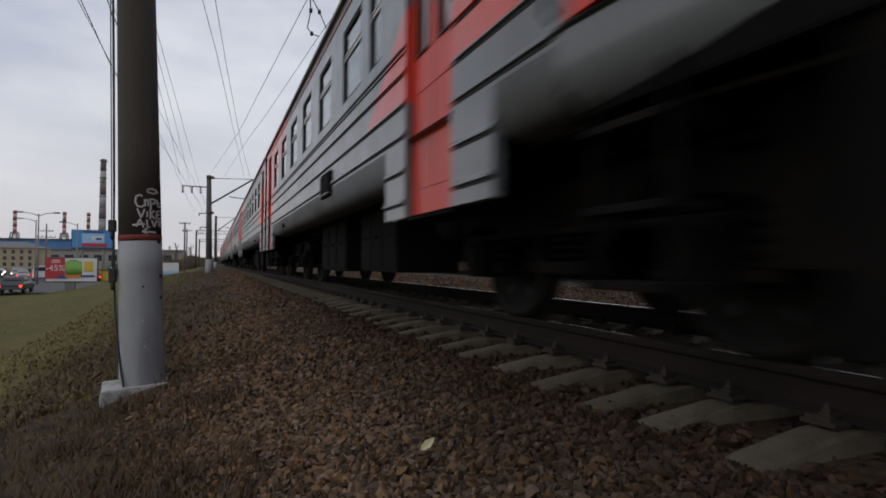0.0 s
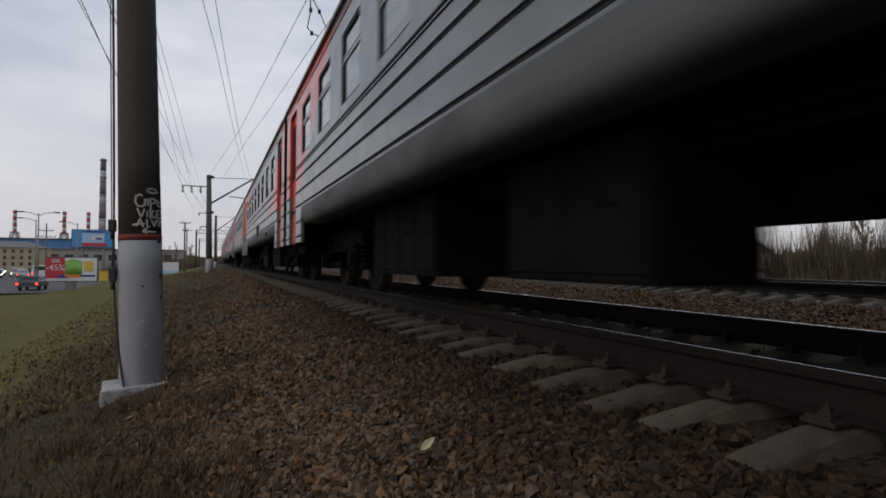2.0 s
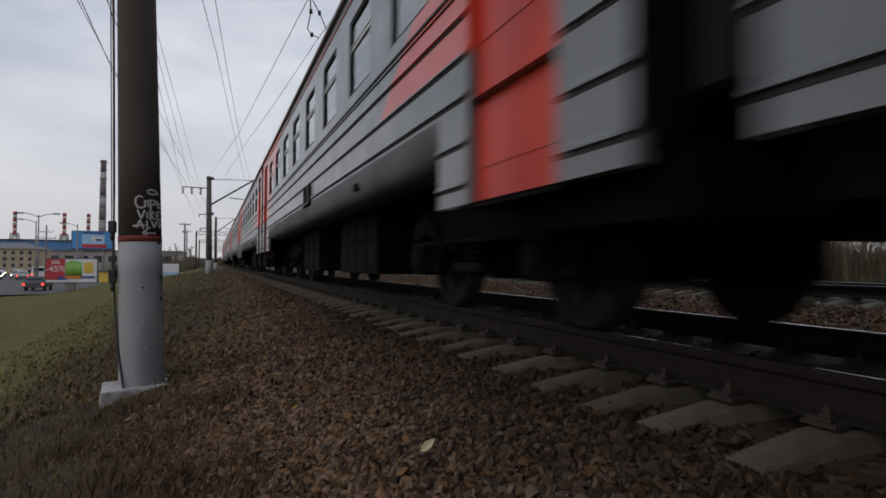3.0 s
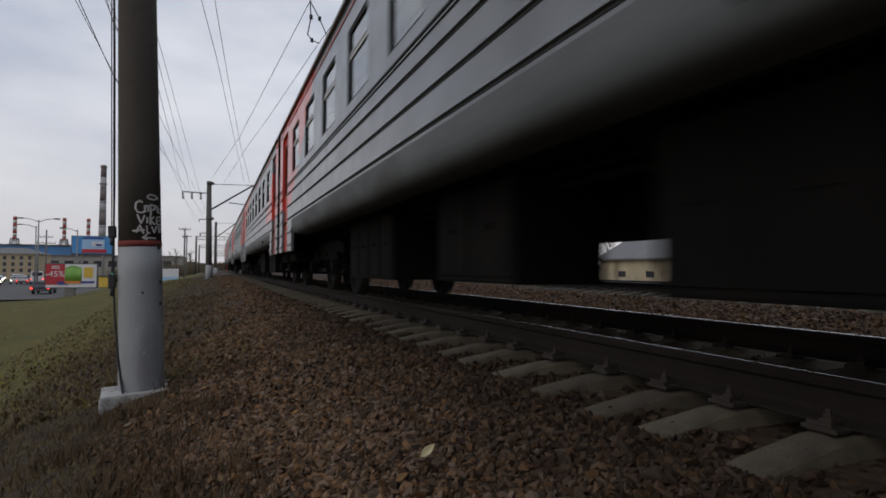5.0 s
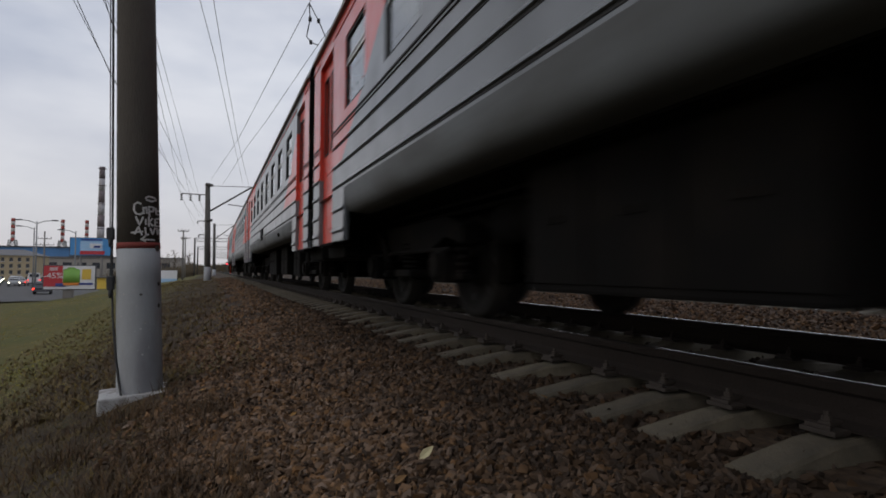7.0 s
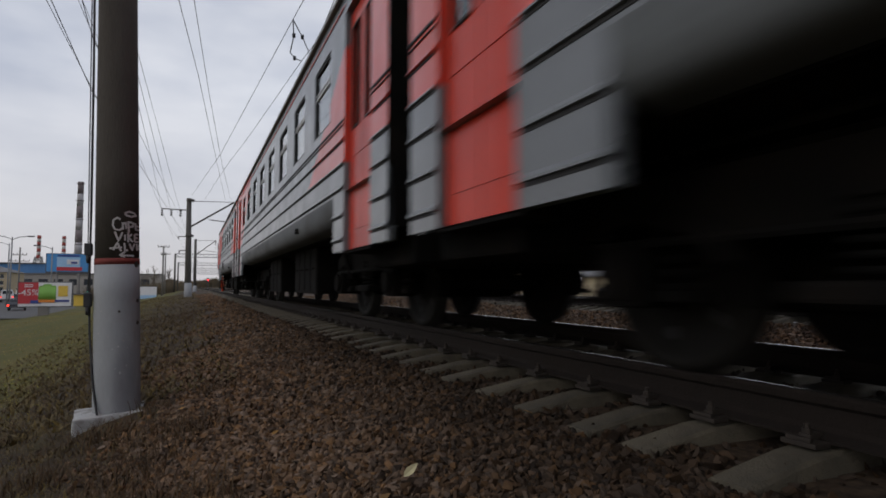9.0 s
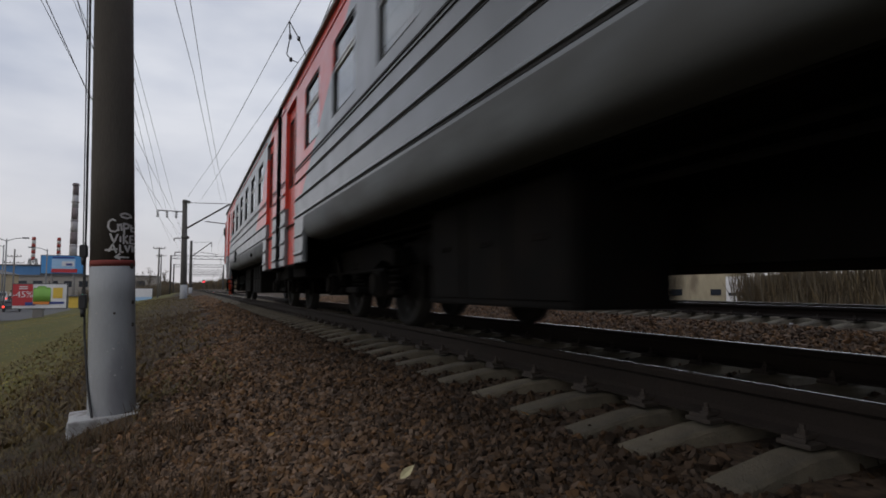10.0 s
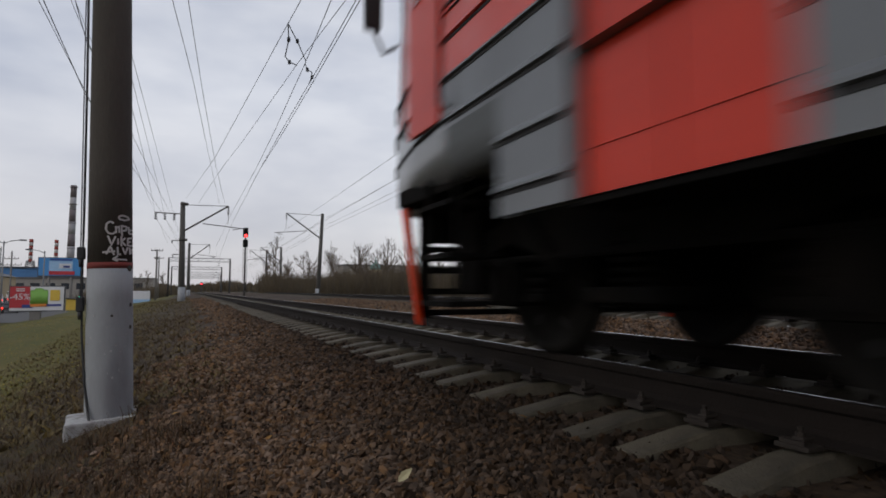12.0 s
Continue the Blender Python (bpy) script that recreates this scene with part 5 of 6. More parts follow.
wire("line_wire", [(-1.71, 6.00, 6.30), (-2.33, 20.00, 6.97), (-2.77, 30.00, 7.45), (-3.55, 56.00, 6.85), (-3.90, 106.00, 7.00), (-9.00, 170.00, 8.80)], 0.008, "slack power line wire on the mast rack")
wire("line_wire", [(-1.97, 6.00, 7.22), (-2.35, 20.00, 7.71), (-2.62, 30.00, 8.06), (-2.80, 56.00, 6.85), (-3.20, 106.00, 7.00), (-9.00, 170.00, 8.80)], 0.008, "slack power line wire on the mast rack")
wire("line_wire", [(-2.85, -5.00, 6.40), (-3.47, 14.00, 6.59), (-3.73, 22.00, 6.67), (-3.59, 32.00, 6.97), (-5.20, 90.00, 7.00)], 0.008, "power line wire over the field")
wire("line_wire", [(-2.14, -5.00, 5.90), (-2.68, 13.00, 6.26), (-2.77, 16.00, 6.32), (-3.62, 32.00, 7.84)], 0.006, "thin line wire beside the pole")
wire("line_wire", [(-1.59, -5.00, 4.65), (-2.61, 13.00, 6.27), (-2.78, 16.00, 6.54), (-3.63, 32.00, 8.27)], 0.006, "thin line wire beside the pole")
wire("line_wire", [(-1.9, 0.5, 5.4), (-1.9, 7.83, 3.9), (-1.9, 10.5, 3.6), (-2.3, 56, 4.9)], 0.006, "low thin line wire beside the pole", 0.0)
wire("line_wire", [(-1.95, 4.0, 6.2), (-1.9, 9.4, 4.7), (-1.9, 10.4, 4.45), (-2.4, 56, 5.7)], 0.006, "low thin line wire beside the pole", 0.0)
for k, (xa, za) in enumerate(((9.3, 6.5), (9.0, 7.9), (13.6, 9.6), (13.9, 8.4), (14.2, 9.0))):
    wire("far_wire", [(xa + 0.3, -20, za), (xa if k > 1 else 9.2, 74, za + (0.4 if k == 1 else 0.0)), (xa, 150, za), (xa - 1, 260, za)], 0.012, "overhead wire of the second track", 0.35 if k > 0 else 0.0)


def jumper(name, pts):
    bm = bmesh.new()
    path_tube(bm, pts, 0.014, 6)
    for p in pts[1:-1:2]:
        tube(bm, (p[0], p[1], p[2] - 0.05), (p[0], p[1], p[2] + 0.05), 0.04, seg=8)
    tagged(part(name, bm, WIRE), "looped jumper cable clamped between the wires", "cable", "overhead wires")


jumper("jumper_cable", [(1.65, 13.72, 6.90), (1.71, 14.00, 6.63), (1.69, 14.50, 6.39), (1.86, 15.00, 6.46), (2.11, 15.46, 6.59)])
jumper("jumper_cable", [(1.65, 13.72, 6.90), (2.00, 14.60, 6.89), (2.42, 15.90, 6.93)])
jumper("jumper_cable", [(2.41, 15.95, 6.87), (2.50, 16.10, 6.76), (2.66, 16.30, 6.79), (2.70, 16.50, 6.71), (2.64, 16.70, 6.55)])


# ---- the town beyond the field ----
def painted(name, c, rough=0.6, **k):
    return material(name, c, rough, **{"vary": 0.12, "scale": 2.0, **k})


BILL_RED, BILL_WHITE, BILL_GREEN = painted("poster_red", (0.42, 0.03, 0.04)), painted("poster_white", (0.62, 0.62, 0.64)), painted("poster_green", (0.16, 0.34, 0.06))
BILL_YELLOW, BILL_BLUE, BILL_SKY = painted("poster_yellow", (0.62, 0.42, 0.06)), painted("poster_dark_blue", (0.03, 0.05, 0.22)), painted("poster_blue", (0.06, 0.24, 0.52))
BILL_PALE, ORANGE = painted("poster_pale_blue", (0.30, 0.48, 0.68)), painted("poster_orange", (0.6, 0.2, 0.03))
FRAME_GREY = painted("billboard_frame", (0.06, 0.06, 0.065))
POST_GREY = material("weathered_post", (0.16, 0.15, 0.14), 0.8, vary=0.2, scale=1)
CHIMNEY_GREY, CHIMNEY_DARK = material("chimney_light_concrete", (0.34, 0.33, 0.34), 0.9, vary=0.15, scale=0.1), material("chimney_dark_band", (0.15, 0.125, 0.13), 0.9, vary=0.15, scale=0.1)
CHIM_RED, CHIM_WHITE = painted("chimney_red", (0.30, 0.05, 0.04)), painted("chimney_white", (0.50, 0.48, 0.47))
WORKS_BLUE, WORKS_GREY = material("blue_cladding", (0.06, 0.17, 0.36), 0.6, vary=0.15, scale=0.15, stretch=(1, 1, 0.3)), material("grey_works_wall", (0.27, 0.25, 0.23), 0.9, vary=0.2, scale=0.2)
STUCCO, STUCCO_R = material("beige_stucco", (0.38, 0.31, 0.20), 0.9, vary=0.15, scale=0.4), material("stained_beige_stucco", (0.40, 0.34, 0.23), 0.9, vary=0.25, scale=0.6, stain=(0.20, 0.16, 0.11), stain_scale=0.5, stretch=(1, 1, 0.4))
SLATE = material("grey_slate_roof", (0.13, 0.13, 0.135), 0.8, vary=0.2, scale=0.8)
DARK_GLASS = painted("dark_window", (0.03, 0.035, 0.045), 0.15)
ASPHALT = material("asphalt", (0.055, 0.054, 0.055), 0.85, vary=0.2, scale=0.5)


def panel(name, x0, x1, z0, z1, y, mat, parent, label="", depth=0.03):
    bm = bmesh.new()
    box(bm, x0, x1, y - depth, y, z0, z1)
    return part(name, bm, mat, parent, label)


def road():
    mid = [(-19.4, 60), (-20.2, 72), (-27.0, 100), (-42, 150), (-60, 210), (-90, 320)]
    bm = bmesh.new()
    rows = []
    for x, y in mid:
        rows.append([bm.verts.new((x + d, y + d * 0.25, ground_z(x, y, False) + 0.06 + (0.10 if abs(d) < 9 else -0.2))) for d in (-14, -9, -3, 3, 7.5, 9)])
    for a, b in zip(rows, rows[1:]):
        for i in range(5):
            bm.faces.new((a[i], a[i + 1], b[i + 1], b[i]))
    tagged(part("road", bm, ASPHALT), "grey asphalt road with slow evening traffic", "road", kind="structure")


road()


def billboard_large():
    """Poster panel on a stout post, with shopping goods printed as plain shapes."""
    b = tagged(empty("billboard", pose(-14.2, 62, -2.65, 0, 0, 0)), "white and red advertising billboard on a grey post", "billboard")
    w, z0, z1 = 2.05, 1.28, 3.45
    bm = bmesh.new()
    box(bm, -w - 0.08, w + 0.08, -0.02, 0.25, z0 - 0.08, z1 + 0.08, 0.02)
    part("frame", bm, FRAME_GREY, b, "dark billboard frame")
    panel("poster", -w, w, z0, z1, -0.02, BILL_WHITE, b, "white printed poster")
    panel("poster_field", -w, -0.55, z0 + 0.25, z1, -0.05, BILL_RED, b, "red poster field")
    bm = bmesh.new()
    for cx, top, cr in ((-0.22, 0.30, 0.30), (0.14, 0.14, 0.36), (0.52, 0.28, 0.32)):
        tube(bm, (cx, -0.06, z0 + 0.45), (cx, -0.06, z1 - top - 0.1), cr, cr, seg=12)
        tube(bm, (cx, -0.06, z1 - top - 0.1), (cx, -0.06, z1 - top), cr, cr * 0.7, seg=12)
    for v in bm.verts:
        v.co.y = -0.06 + (v.co.y + 0.06) * 0.03
    part("printed_can", bm, BILL_GREEN, b, "green printed goods")
    panel("printed_can_band", -0.5, 0.75, z0 + 0.35, z0 + 0.6, -0.09, ORANGE, b)
    panel("printed_box", 1.0, 1.75, z0 + 0.9, z1 - 0.3, -0.06, BILL_YELLOW, b, "yellow printed goods")
    panel("poster_strip", 0.7, 1.9, z0 + 0.38, z0 + 0.58, -0.06, BILL_BLUE, b)
    panel("poster_strip", -1.1, -0.3, z0 + 0.25, z0 + 0.55, -0.08, BILL_BLUE, b)
    font = bpy.data.curves.new("price", "FONT")
    font.body, font.size, font.extrude, font.align_x = "-45%", 0.78, 0.005, "CENTER"
    t = new("price_figures", font)
    dg = bpy.context.evaluated_depsgraph_get()
    me = bpy.data.meshes.new_from_object(t.evaluated_get(dg))
    bpy.data.objects.remove(t)
    o = new("price_figures", me)
    me.materials.append(BILL_WHITE)
    o.parent = b
    o.matrix_basis = pose(-1.3, -0.085, z0 + 1.0, 90, 0, 0)
    for k in range(2):
        panel("small_print", -1.6, -0.95, z1 - 0.25 - 0.17 * k, z1 - 0.17 - 0.17 * k, -0.08, BILL_WHITE, b)
    bm = bmesh.new()
    box(bm, -0.55, 0.25, 0.02, 0.5, -0.3, z0, 0.03)
    part("post", bm, POST_GREY, b, "stout grey post")


def billboard_blue():
    b = tagged(empty("billboard", pose(-22.2, 110, -2.65)), "blue advertising billboard high on a post", "billboard")
    z0, z1, w = 5.55, 8.45, 3.05
    bm = bmesh.new()
    box(bm, -w - 0.12, w + 0.12, 0, 0.4, z0 - 0.35, z1 + 0.1, 0.03)
    part("frame", bm, FRAME_GREY, b, "dark billboard frame")
    panel("poster", -w, w, z0, z1, -0.02, BILL_SKY, b, "blue printed poster")
    panel("poster_field", -1.6, 1.7, z0 + 0.5, z1 - 0.5, -0.06, BILL_PALE, b)
    panel("poster_strip", -0.2, 1.5, z0 + 1.2, z1 - 0.9, -0.1, BILL_WHITE, b)
    panel("poster_strip", 0.4, 1.3, z0 + 1.3, z0 + 1.65, -0.13, BILL_BLUE, b)
    panel("poster_strip", -1.6, 2.0, z0 + 0.15, z0 + 0.75, -0.1, BILL_RED, b)
    panel("poster_strip", -1.5, 1.6, z1 - 0.4, z1 - 0.15, -0.1, BILL_BLUE, b)
    for x in (-1.6, 1.5):
        tube_part("post", [((x, 0.2, -0.5), (x, 0.2, z0), 0.22, 0.22, 8)], POST_GREY, b)


def billboard_small():
    b = tagged(empty("billboard", pose(-8.95, 95, -2.4)), "small pale billboard beside the bank", "billboard")
    bm = bmesh.new()
    box(bm, -1.25, 1.25, 0, 0.25, 0.95, 2.85, 0.02)
    part("frame", bm, FRAME_GREY, b)
    panel("poster", -1.2, 1.2, 1.0, 2.8, -0.02, BILL_WHITE, b, "pale printed poster")
    panel("poster_field", -1.2, 1.2, 1.0, 1.55, -0.05, BILL_PALE, b)
    tube_part("post", [((0, 0.1, -0.5), (0, 0.1, 0.95), 0.2, 0.2, 8)], POST_GREY, b)


billboard_large()
billboard_blue()
billboard_small()


def tall_chimney():
    c = tagged(empty("power_station_chimney", pose(-79.8, 420, -3)), "tall grey banded power station chimney", "chimney")
    n = 9
    for i in range(n):
        bm = bmesh.new()
        a, b = 70.5 * i / n, 70.5 * (i + 1) / n
        tube(bm, (0, 0, a), (0, 0, b), 2.45 - 0.8 * i / n, 2.45 - 0.8 * (i + 1) / n, seg=20)
        part("shaft_band", bm, CHIMNEY_DARK if i % 2 == 0 else CHIMNEY_GREY, c)
    for z in (30, 46, 58, 69):
        bm = bmesh.new()
        lathe(bm, [(z, 1.7), (z + 0.1, 2.3), (z + 0.5, 2.3), (z + 0.6, 1.7)], 16, "Z")
        part("gallery", bm, CHIMNEY_DARK, c)


def striped_chimney(x):
    c = tagged(empty("striped_chimney", pose(x, 420, -3)), "red and white striped steel chimney on a lattice tower", "chimney", "striped chimneys")
    for i in range(7):
        bm = bmesh.new()
        tube(bm, (0, 0, 21 + 2.05 * i), (0, 0, 21 + 2.05 * (i + 1)), 1.12, 1.05, seg=14)
        part("shaft_band", bm, CHIM_RED if i % 2 == 0 else CHIM_WHITE, c)
    bm = bmesh.new()
    for sx in (-1, 1):
        for sy in (-1, 1):
            tube(bm, (4 * sx, 4 * sy, 0), (1.5 * sx, 1.5 * sy, 22), 0.38, seg=5)
    for k in range(5):
        z = 4.4 * k
        w, v = 4 - 0.5 * k, 4 - 0.5 * (k + 1)
        for s in (-1, 1):
            tube(bm, (-w, s * w, z), (v, s * v, z + 4.4), 0.2, seg=4)
            tube(bm, (w, s * w, z), (-v, s * v, z + 4.4), 0.2, seg=4)
    part("lattice_tower", bm, GALV, c, "grey steel lattice tower")


tall_chimney()
for cx in (-127, -100.8, -87.6):
    striped_chimney(cx)


def works():
    b = tagged(empty("industrial_building", pose(-98, 300, -3)), "long blue-clad industrial hall", "building")
    bm = bmesh.new()
    box(bm, -60, 30, 0, 30, 0, 8.0)
    part("lower_wall", bm, WORKS_GREY, b, "grey lower wall")
    bm = bmesh.new()
    box(bm, -60, 34, -0.3, 30, 8.0, 13.4)
    part("cladding", bm, WORKS_BLUE, b, "blue metal cladding")
    bm = bmesh.new()
    box(bm, -60.5, 34.5, -0.8, 30.5, 13.4, 14.0)
    part("roof_edge", bm, FRAME_GREY, b)
    for i in range(16):
        bm = bmesh.new()
        box(bm, -50 + 5 * i, -47.5 + 5 * i, -0.15, 0.2, 3.2, 5.6)
        part("window", bm, DARK_GLASS, b)
    g = tagged(empty("grey_hall", pose(-42, 260, -3)), "low grey industrial hall", "building")
    bm = bmesh.new()
    box(bm, -28, 22, 0, 20, 0, 8.2, 0.1)
    part("wall", bm, WORKS_GREY, g)
    bm = bmesh.new()
    box(bm, -28.4, 22.4, -0.4, 20.4, 8.2, 8.7)
    part("roof", bm, SLATE, g)
    for i in range(9):
        bm = bmesh.new()
        box(bm, -25 + 5 * i, -22 + 5 * i, -0.12, 0.1, 4.0, 6.4)
        part("window", bm, DARK_GLASS, g)


works()


def beige_house():
    h = tagged(empty("apartment_house", pose(-60, 180, -3)), "beige four-storey house with a grey roof", "house")
    bm = bmesh.new()
    box(bm, -18, 10.3, 0, 14, 0, 7.2, 0.05)
    part("wall", bm, STUCCO, h, "beige stucco wall")
    bm = bmesh.new()
    v = [bm.verts.new(p) for p in ((-18.5, -0.5, 7.2), (10.8, -0.5, 7.2), (10.8, 14.5, 7.2), (-18.5, 14.5, 7.2), (-14, 7, 9.0), (6.3, 7, 9.0))]
    for f in ((0, 1, 5, 4), (1, 2, 5), (2, 3, 4, 5), (3, 0, 4), (3, 2, 1, 0)):
        bm.faces.new([v[i] for i in f])
    part("roof", bm, SLATE, h, "grey hipped roof")
    for r in range(4):
        for i in range(15):
            bm = bmesh.new()
            x = -17.2 + 1.85 * i
            box(bm, x, x + 0.75, -0.06, 0.05, 0.6 + 1.68 * r, 1.6 + 1.68 * r)
            w = part("window", bm, DARK_GLASS, h)
            bm = bmesh.new()
            box(bm, x - 0.1, x + 0.85, -0.14, 0.0, 0.50 + 1.68 * r, 0.6 + 1.68 * r)
            part("sill", bm, CHIM_WHITE, w)


beige_house()


def street_lamp(x, y, h, reach):
    l = tagged(empty("street_lamp", pose(x, y, ground_z(x, y, False))), "tall grey street lamp with curved arms", "street lamp", "street lamps")
    tube_part("pole", [((0, 0, -0.3), (0, 0, h), 0.12, 0.07, 8)], GALV, l)
    for s in reach:
        bm = bmesh.new()
        path_tube(bm, [(0, 0, h - 0.3), (s * 0.5, 0, h + 0.05), (s, 0, h + 0.15)], 0.05, 6)
        a = part("arm", bm, GALV, l)
        bm = bmesh.new()
        box(bm, min(s, s * 1.45), max(s, s * 1.45), -0.15, 0.15, h + 0.08, h + 0.24, 0.05)
        part("lamp_head", bm, FRAME_GREY, a)


street_lamp(-23.2, 85, 9.2, (-1.6, 1.6))
street_lamp(-27.6, 100, 9.4, (-1.6,))
street_lamp(-20.5, 92, 8.4, (-1.5,))


def power_pole(x, y, h, arms, label):
    p = tagged(empty("power_pole", pose(x, y, ground_z(x, y, False))), label, "power pole", "power poles")
    tube_part("post", [((0, 0, -0.3), (0, 0, h), 0.16, 0.11, 8)], POST_GREY, p)
    for z, w in arms:
        tube_part("crossarm", [((-w, 0, z), (w, 0, z), 0.06, 0.06, 5)], POST_GREY, p)
        bm = bmesh.new()
        for u in (-w, -w * 0.4, w * 0.4, w):
            tube(bm, (u, 0, z), (u, 0, z + 0.3), 0.07, 0.04, seg=6)
        part("insulators", bm, POST_GREY, p)


power_pole(-28.9, 110, 9.4, ((7.2, 1.3), (8.2, 0.9)), "grey power pole with crossarms beside the road")
power_pole(-7.0, 95, 7.6, ((7.4, 0.75), (6.2, 0.3)), "pale power pole with a short crossarm on the bank")
power_pole(-9.5, 135, 9.0, ((8.6, 0.9),), "distant power pole with a crossarm")


def traffic_light(x, y):
    t = tagged(empty("traffic_light", pose(x, y, ground_z(x, y, False))), "traffic light showing green", "traffic light", "traffic lights")
    tube_part("pole", [((0, 0, -0.3), (0, 0, 2.4), 0.07, 0.06, 6)], FRAME_GREY, t)
    bm = bmesh.new()
    box(bm, -0.2, 0.2, -0.15, 0.1, 1.5, 2.6, 0.04)
    h = part("signal_head", bm, FRAME_GREY, t)
    bm = bmesh.new()
    tube(bm, (0, -0.14, 1.72), (0, -0.22, 1.72), 0.17, seg=10)
    part("green_lamp", bm, glow("green_light_glow", (0.02, 0.9, 0.45), 3.0), h, "lit green lamp")


traffic_light(-13.95, 80)

TAIL_GLOW, HEAD_GLOW = glow("tail_light_glow", (1.0, 0.04, 0.02), 3.0), glow("head_light_glow", (1.0, 0.9, 0.7), 4.0)
CAR_COLOURS = {"white": painted("car_white", (0.62, 0.62, 0.62), 0.3), "dark": painted("car_dark", (0.03, 0.032, 0.04), 0.25), "silver": painted("car_silver", (0.30, 0.31, 0.32), 0.3), "red": painted("car_red", (0.25, 0.03, 0.03), 0.3)}


def vehicle(kind, colour, away, label):
    """A car or van with wheels, windows and lights; it heads along its own +y. away: tail lights lit towards -y."""
    v = tagged(empty("van" if kind == "van" else "bus" if kind == "bus" else "car"), label, kind if kind != "saloon" else "car", "traffic on the road")
    w, l, h, hood = {"van": (0.98, 5.2, 2.35, 0.9), "saloon": (0.88, 4.4, 1.45, 1.25), "bus": (1.2, 9.5, 2.9, 0.2)}[kind]
    belt = 0.62 * h
    side = [(-l / 2, 0.35), (l / 2, 0.35), (l / 2, belt * 0.85), (l / 2 - hood, belt), (l / 2 - hood - 0.6, h), (-l / 2 + (0.15 if kind != "saloon" else 0.9), h), (-l / 2 + (0.02 if kind != "saloon" else 0.25), belt), (-l / 2, belt * 0.8)]
    bm = bmesh.new()
    a = [bm.verts.new((-w, y, z)) for y, z in side]
    b = [bm.verts.new((w, y, z)) for y, z in side]
    for i in range(len(a)):
        j = (i + 1) % len(a)
        bm.faces.new((a[i], a[j], b[j], b[i]))
    bm.faces.new(a[::-1])
    bm.faces.new(b)
    for vert in bm.verts:
        if vert.co.z > belt + 0.05:
            vert.co.x *= 0.86
    bmesh.ops.recalc_face_normals(bm, faces=bm.faces)
    bmesh.ops.bevel(bm, geom=list(bm.edges), offset=0.06, segments=2, affect="EDGES")
    part("body", bm, CAR_COLOURS[colour], v)
    back = -l / 2 + (0.02 if kind != "saloon" else 0.55)
    bm = bmesh.new()
    box(bm, -w * 0.74, w * 0.74, back - 0.03, back + 0.1, belt + 0.1, h - 0.18, 0.03)
    part("rear_window", bm, DARK_GLASS, v)
    bm = bmesh.new()
    box(bm, -w * 0.74, w * 0.74, l / 2 - hood - 0.42, l / 2 - hood - 0.2, belt + 0.1, h - 0.18, 0.03)
    part("windscreen", bm, DARK_GLASS, v)
    bm = bmesh.new()
    box(bm, -w * 0.96, w * 0.96, -l / 2 + 1.0, l / 2 - hood - 0.7, belt + 0.12, h - 0.2, 0.02)
    part("side_windows", bm, DARK_GLASS, v)
    for x in (-w + 0.1, w - 0.1):
        for y in (-l / 2 + 0.85, l / 2 - 0.85):
            bm = bmesh.new()
            tube(bm, (x - 0.1, y, 0.33), (x + 0.1, y, 0.33), 0.33, seg=14)
            part("wheel", bm, RUBBER, v)
        bm = bmesh.new()
        y = -l / 2 if away else l / 2
        box(bm, x - 0.14, x + 0.06, y - 0.04, y + 0.04, belt * 0.62, belt * 0.62 + 0.2, 0.02)
        part("tail_light" if away else "headlight", bm, TAIL_GLOW if away else HEAD_GLOW, v, "lit red tail light" if away else "lit headlight")
    bm = bmesh.new()
    box(bm, -w + 0.05, w - 0.05, -l / 2 - 0.08, -l / 2 + 0.1, 0.35, 0.58, 0.03)
    part("bumper", bm, FRAME_GREY, v)
    return v


def road_point(s, lane):
    """A place on the road, s metres on from the crossing, and its heading."""
    pts = [(-19.4, 60), (-20.2, 72), (-27.0, 100), (-42, 150), (-60, 210), (-90, 320)]
    for (x0, y0), (x1, y1) in zip(pts, pts[1:]):
        d = math.hypot(x1 - x0, y1 - y0)
        if s <= d:
            x, y = x0 + (x1 - x0) * s / d, y0 + (y1 - y0) * s / d
            a = math.degrees(math.atan2(-(x1 - x0), y1 - y0))
            return pose(x + lane, y + lane * 0.25, ground_z(x, y, False) + 0.16, 0, 0, a)
        s -= d
    return pose(-90, 320, -2.7)


TRAFFIC = []


def traffic():
    rows = [("van", "white", True, "white van with lit tail lights in slow traffic", 46, 0.2, 40), ("saloon", "dark", True, "dark car with lit tail lights", 34, 3.8, 30),
            ("saloon", "red", True, "dark red car with lit tail lights", 40, 6.6, 30), ("bus", "white", True, "white bus waiting in the traffic", 66, 3.0, 22),
            ("saloon", "dark", True, "dark car with lit tail lights", 2, 1.0, 30), ("saloon", "silver", True, "silver car with lit tail lights", 62, 4.2, 24)]
    for i in range(9):
        rows.append(("saloon", ("dark", "silver", "white")[i % 3], False, "oncoming car with lit headlights", 70 + 9 * i, -5.5 + 2.8 * (i % 2), -26))
    for i in range(7):
        rows.append(("saloon", ("silver", "dark", "red")[i % 3], True, "car with lit tail lights in the queue", 58 + 8 * i, (-1.8, 1.4, 4.4)[i % 3], 20))
    for kind, colour, away, label, s, lane, run in rows:
        v = vehicle(kind, colour, away, label)
        TRAFFIC.append((v, s, lane, run, 0 if away else 180))


traffic()


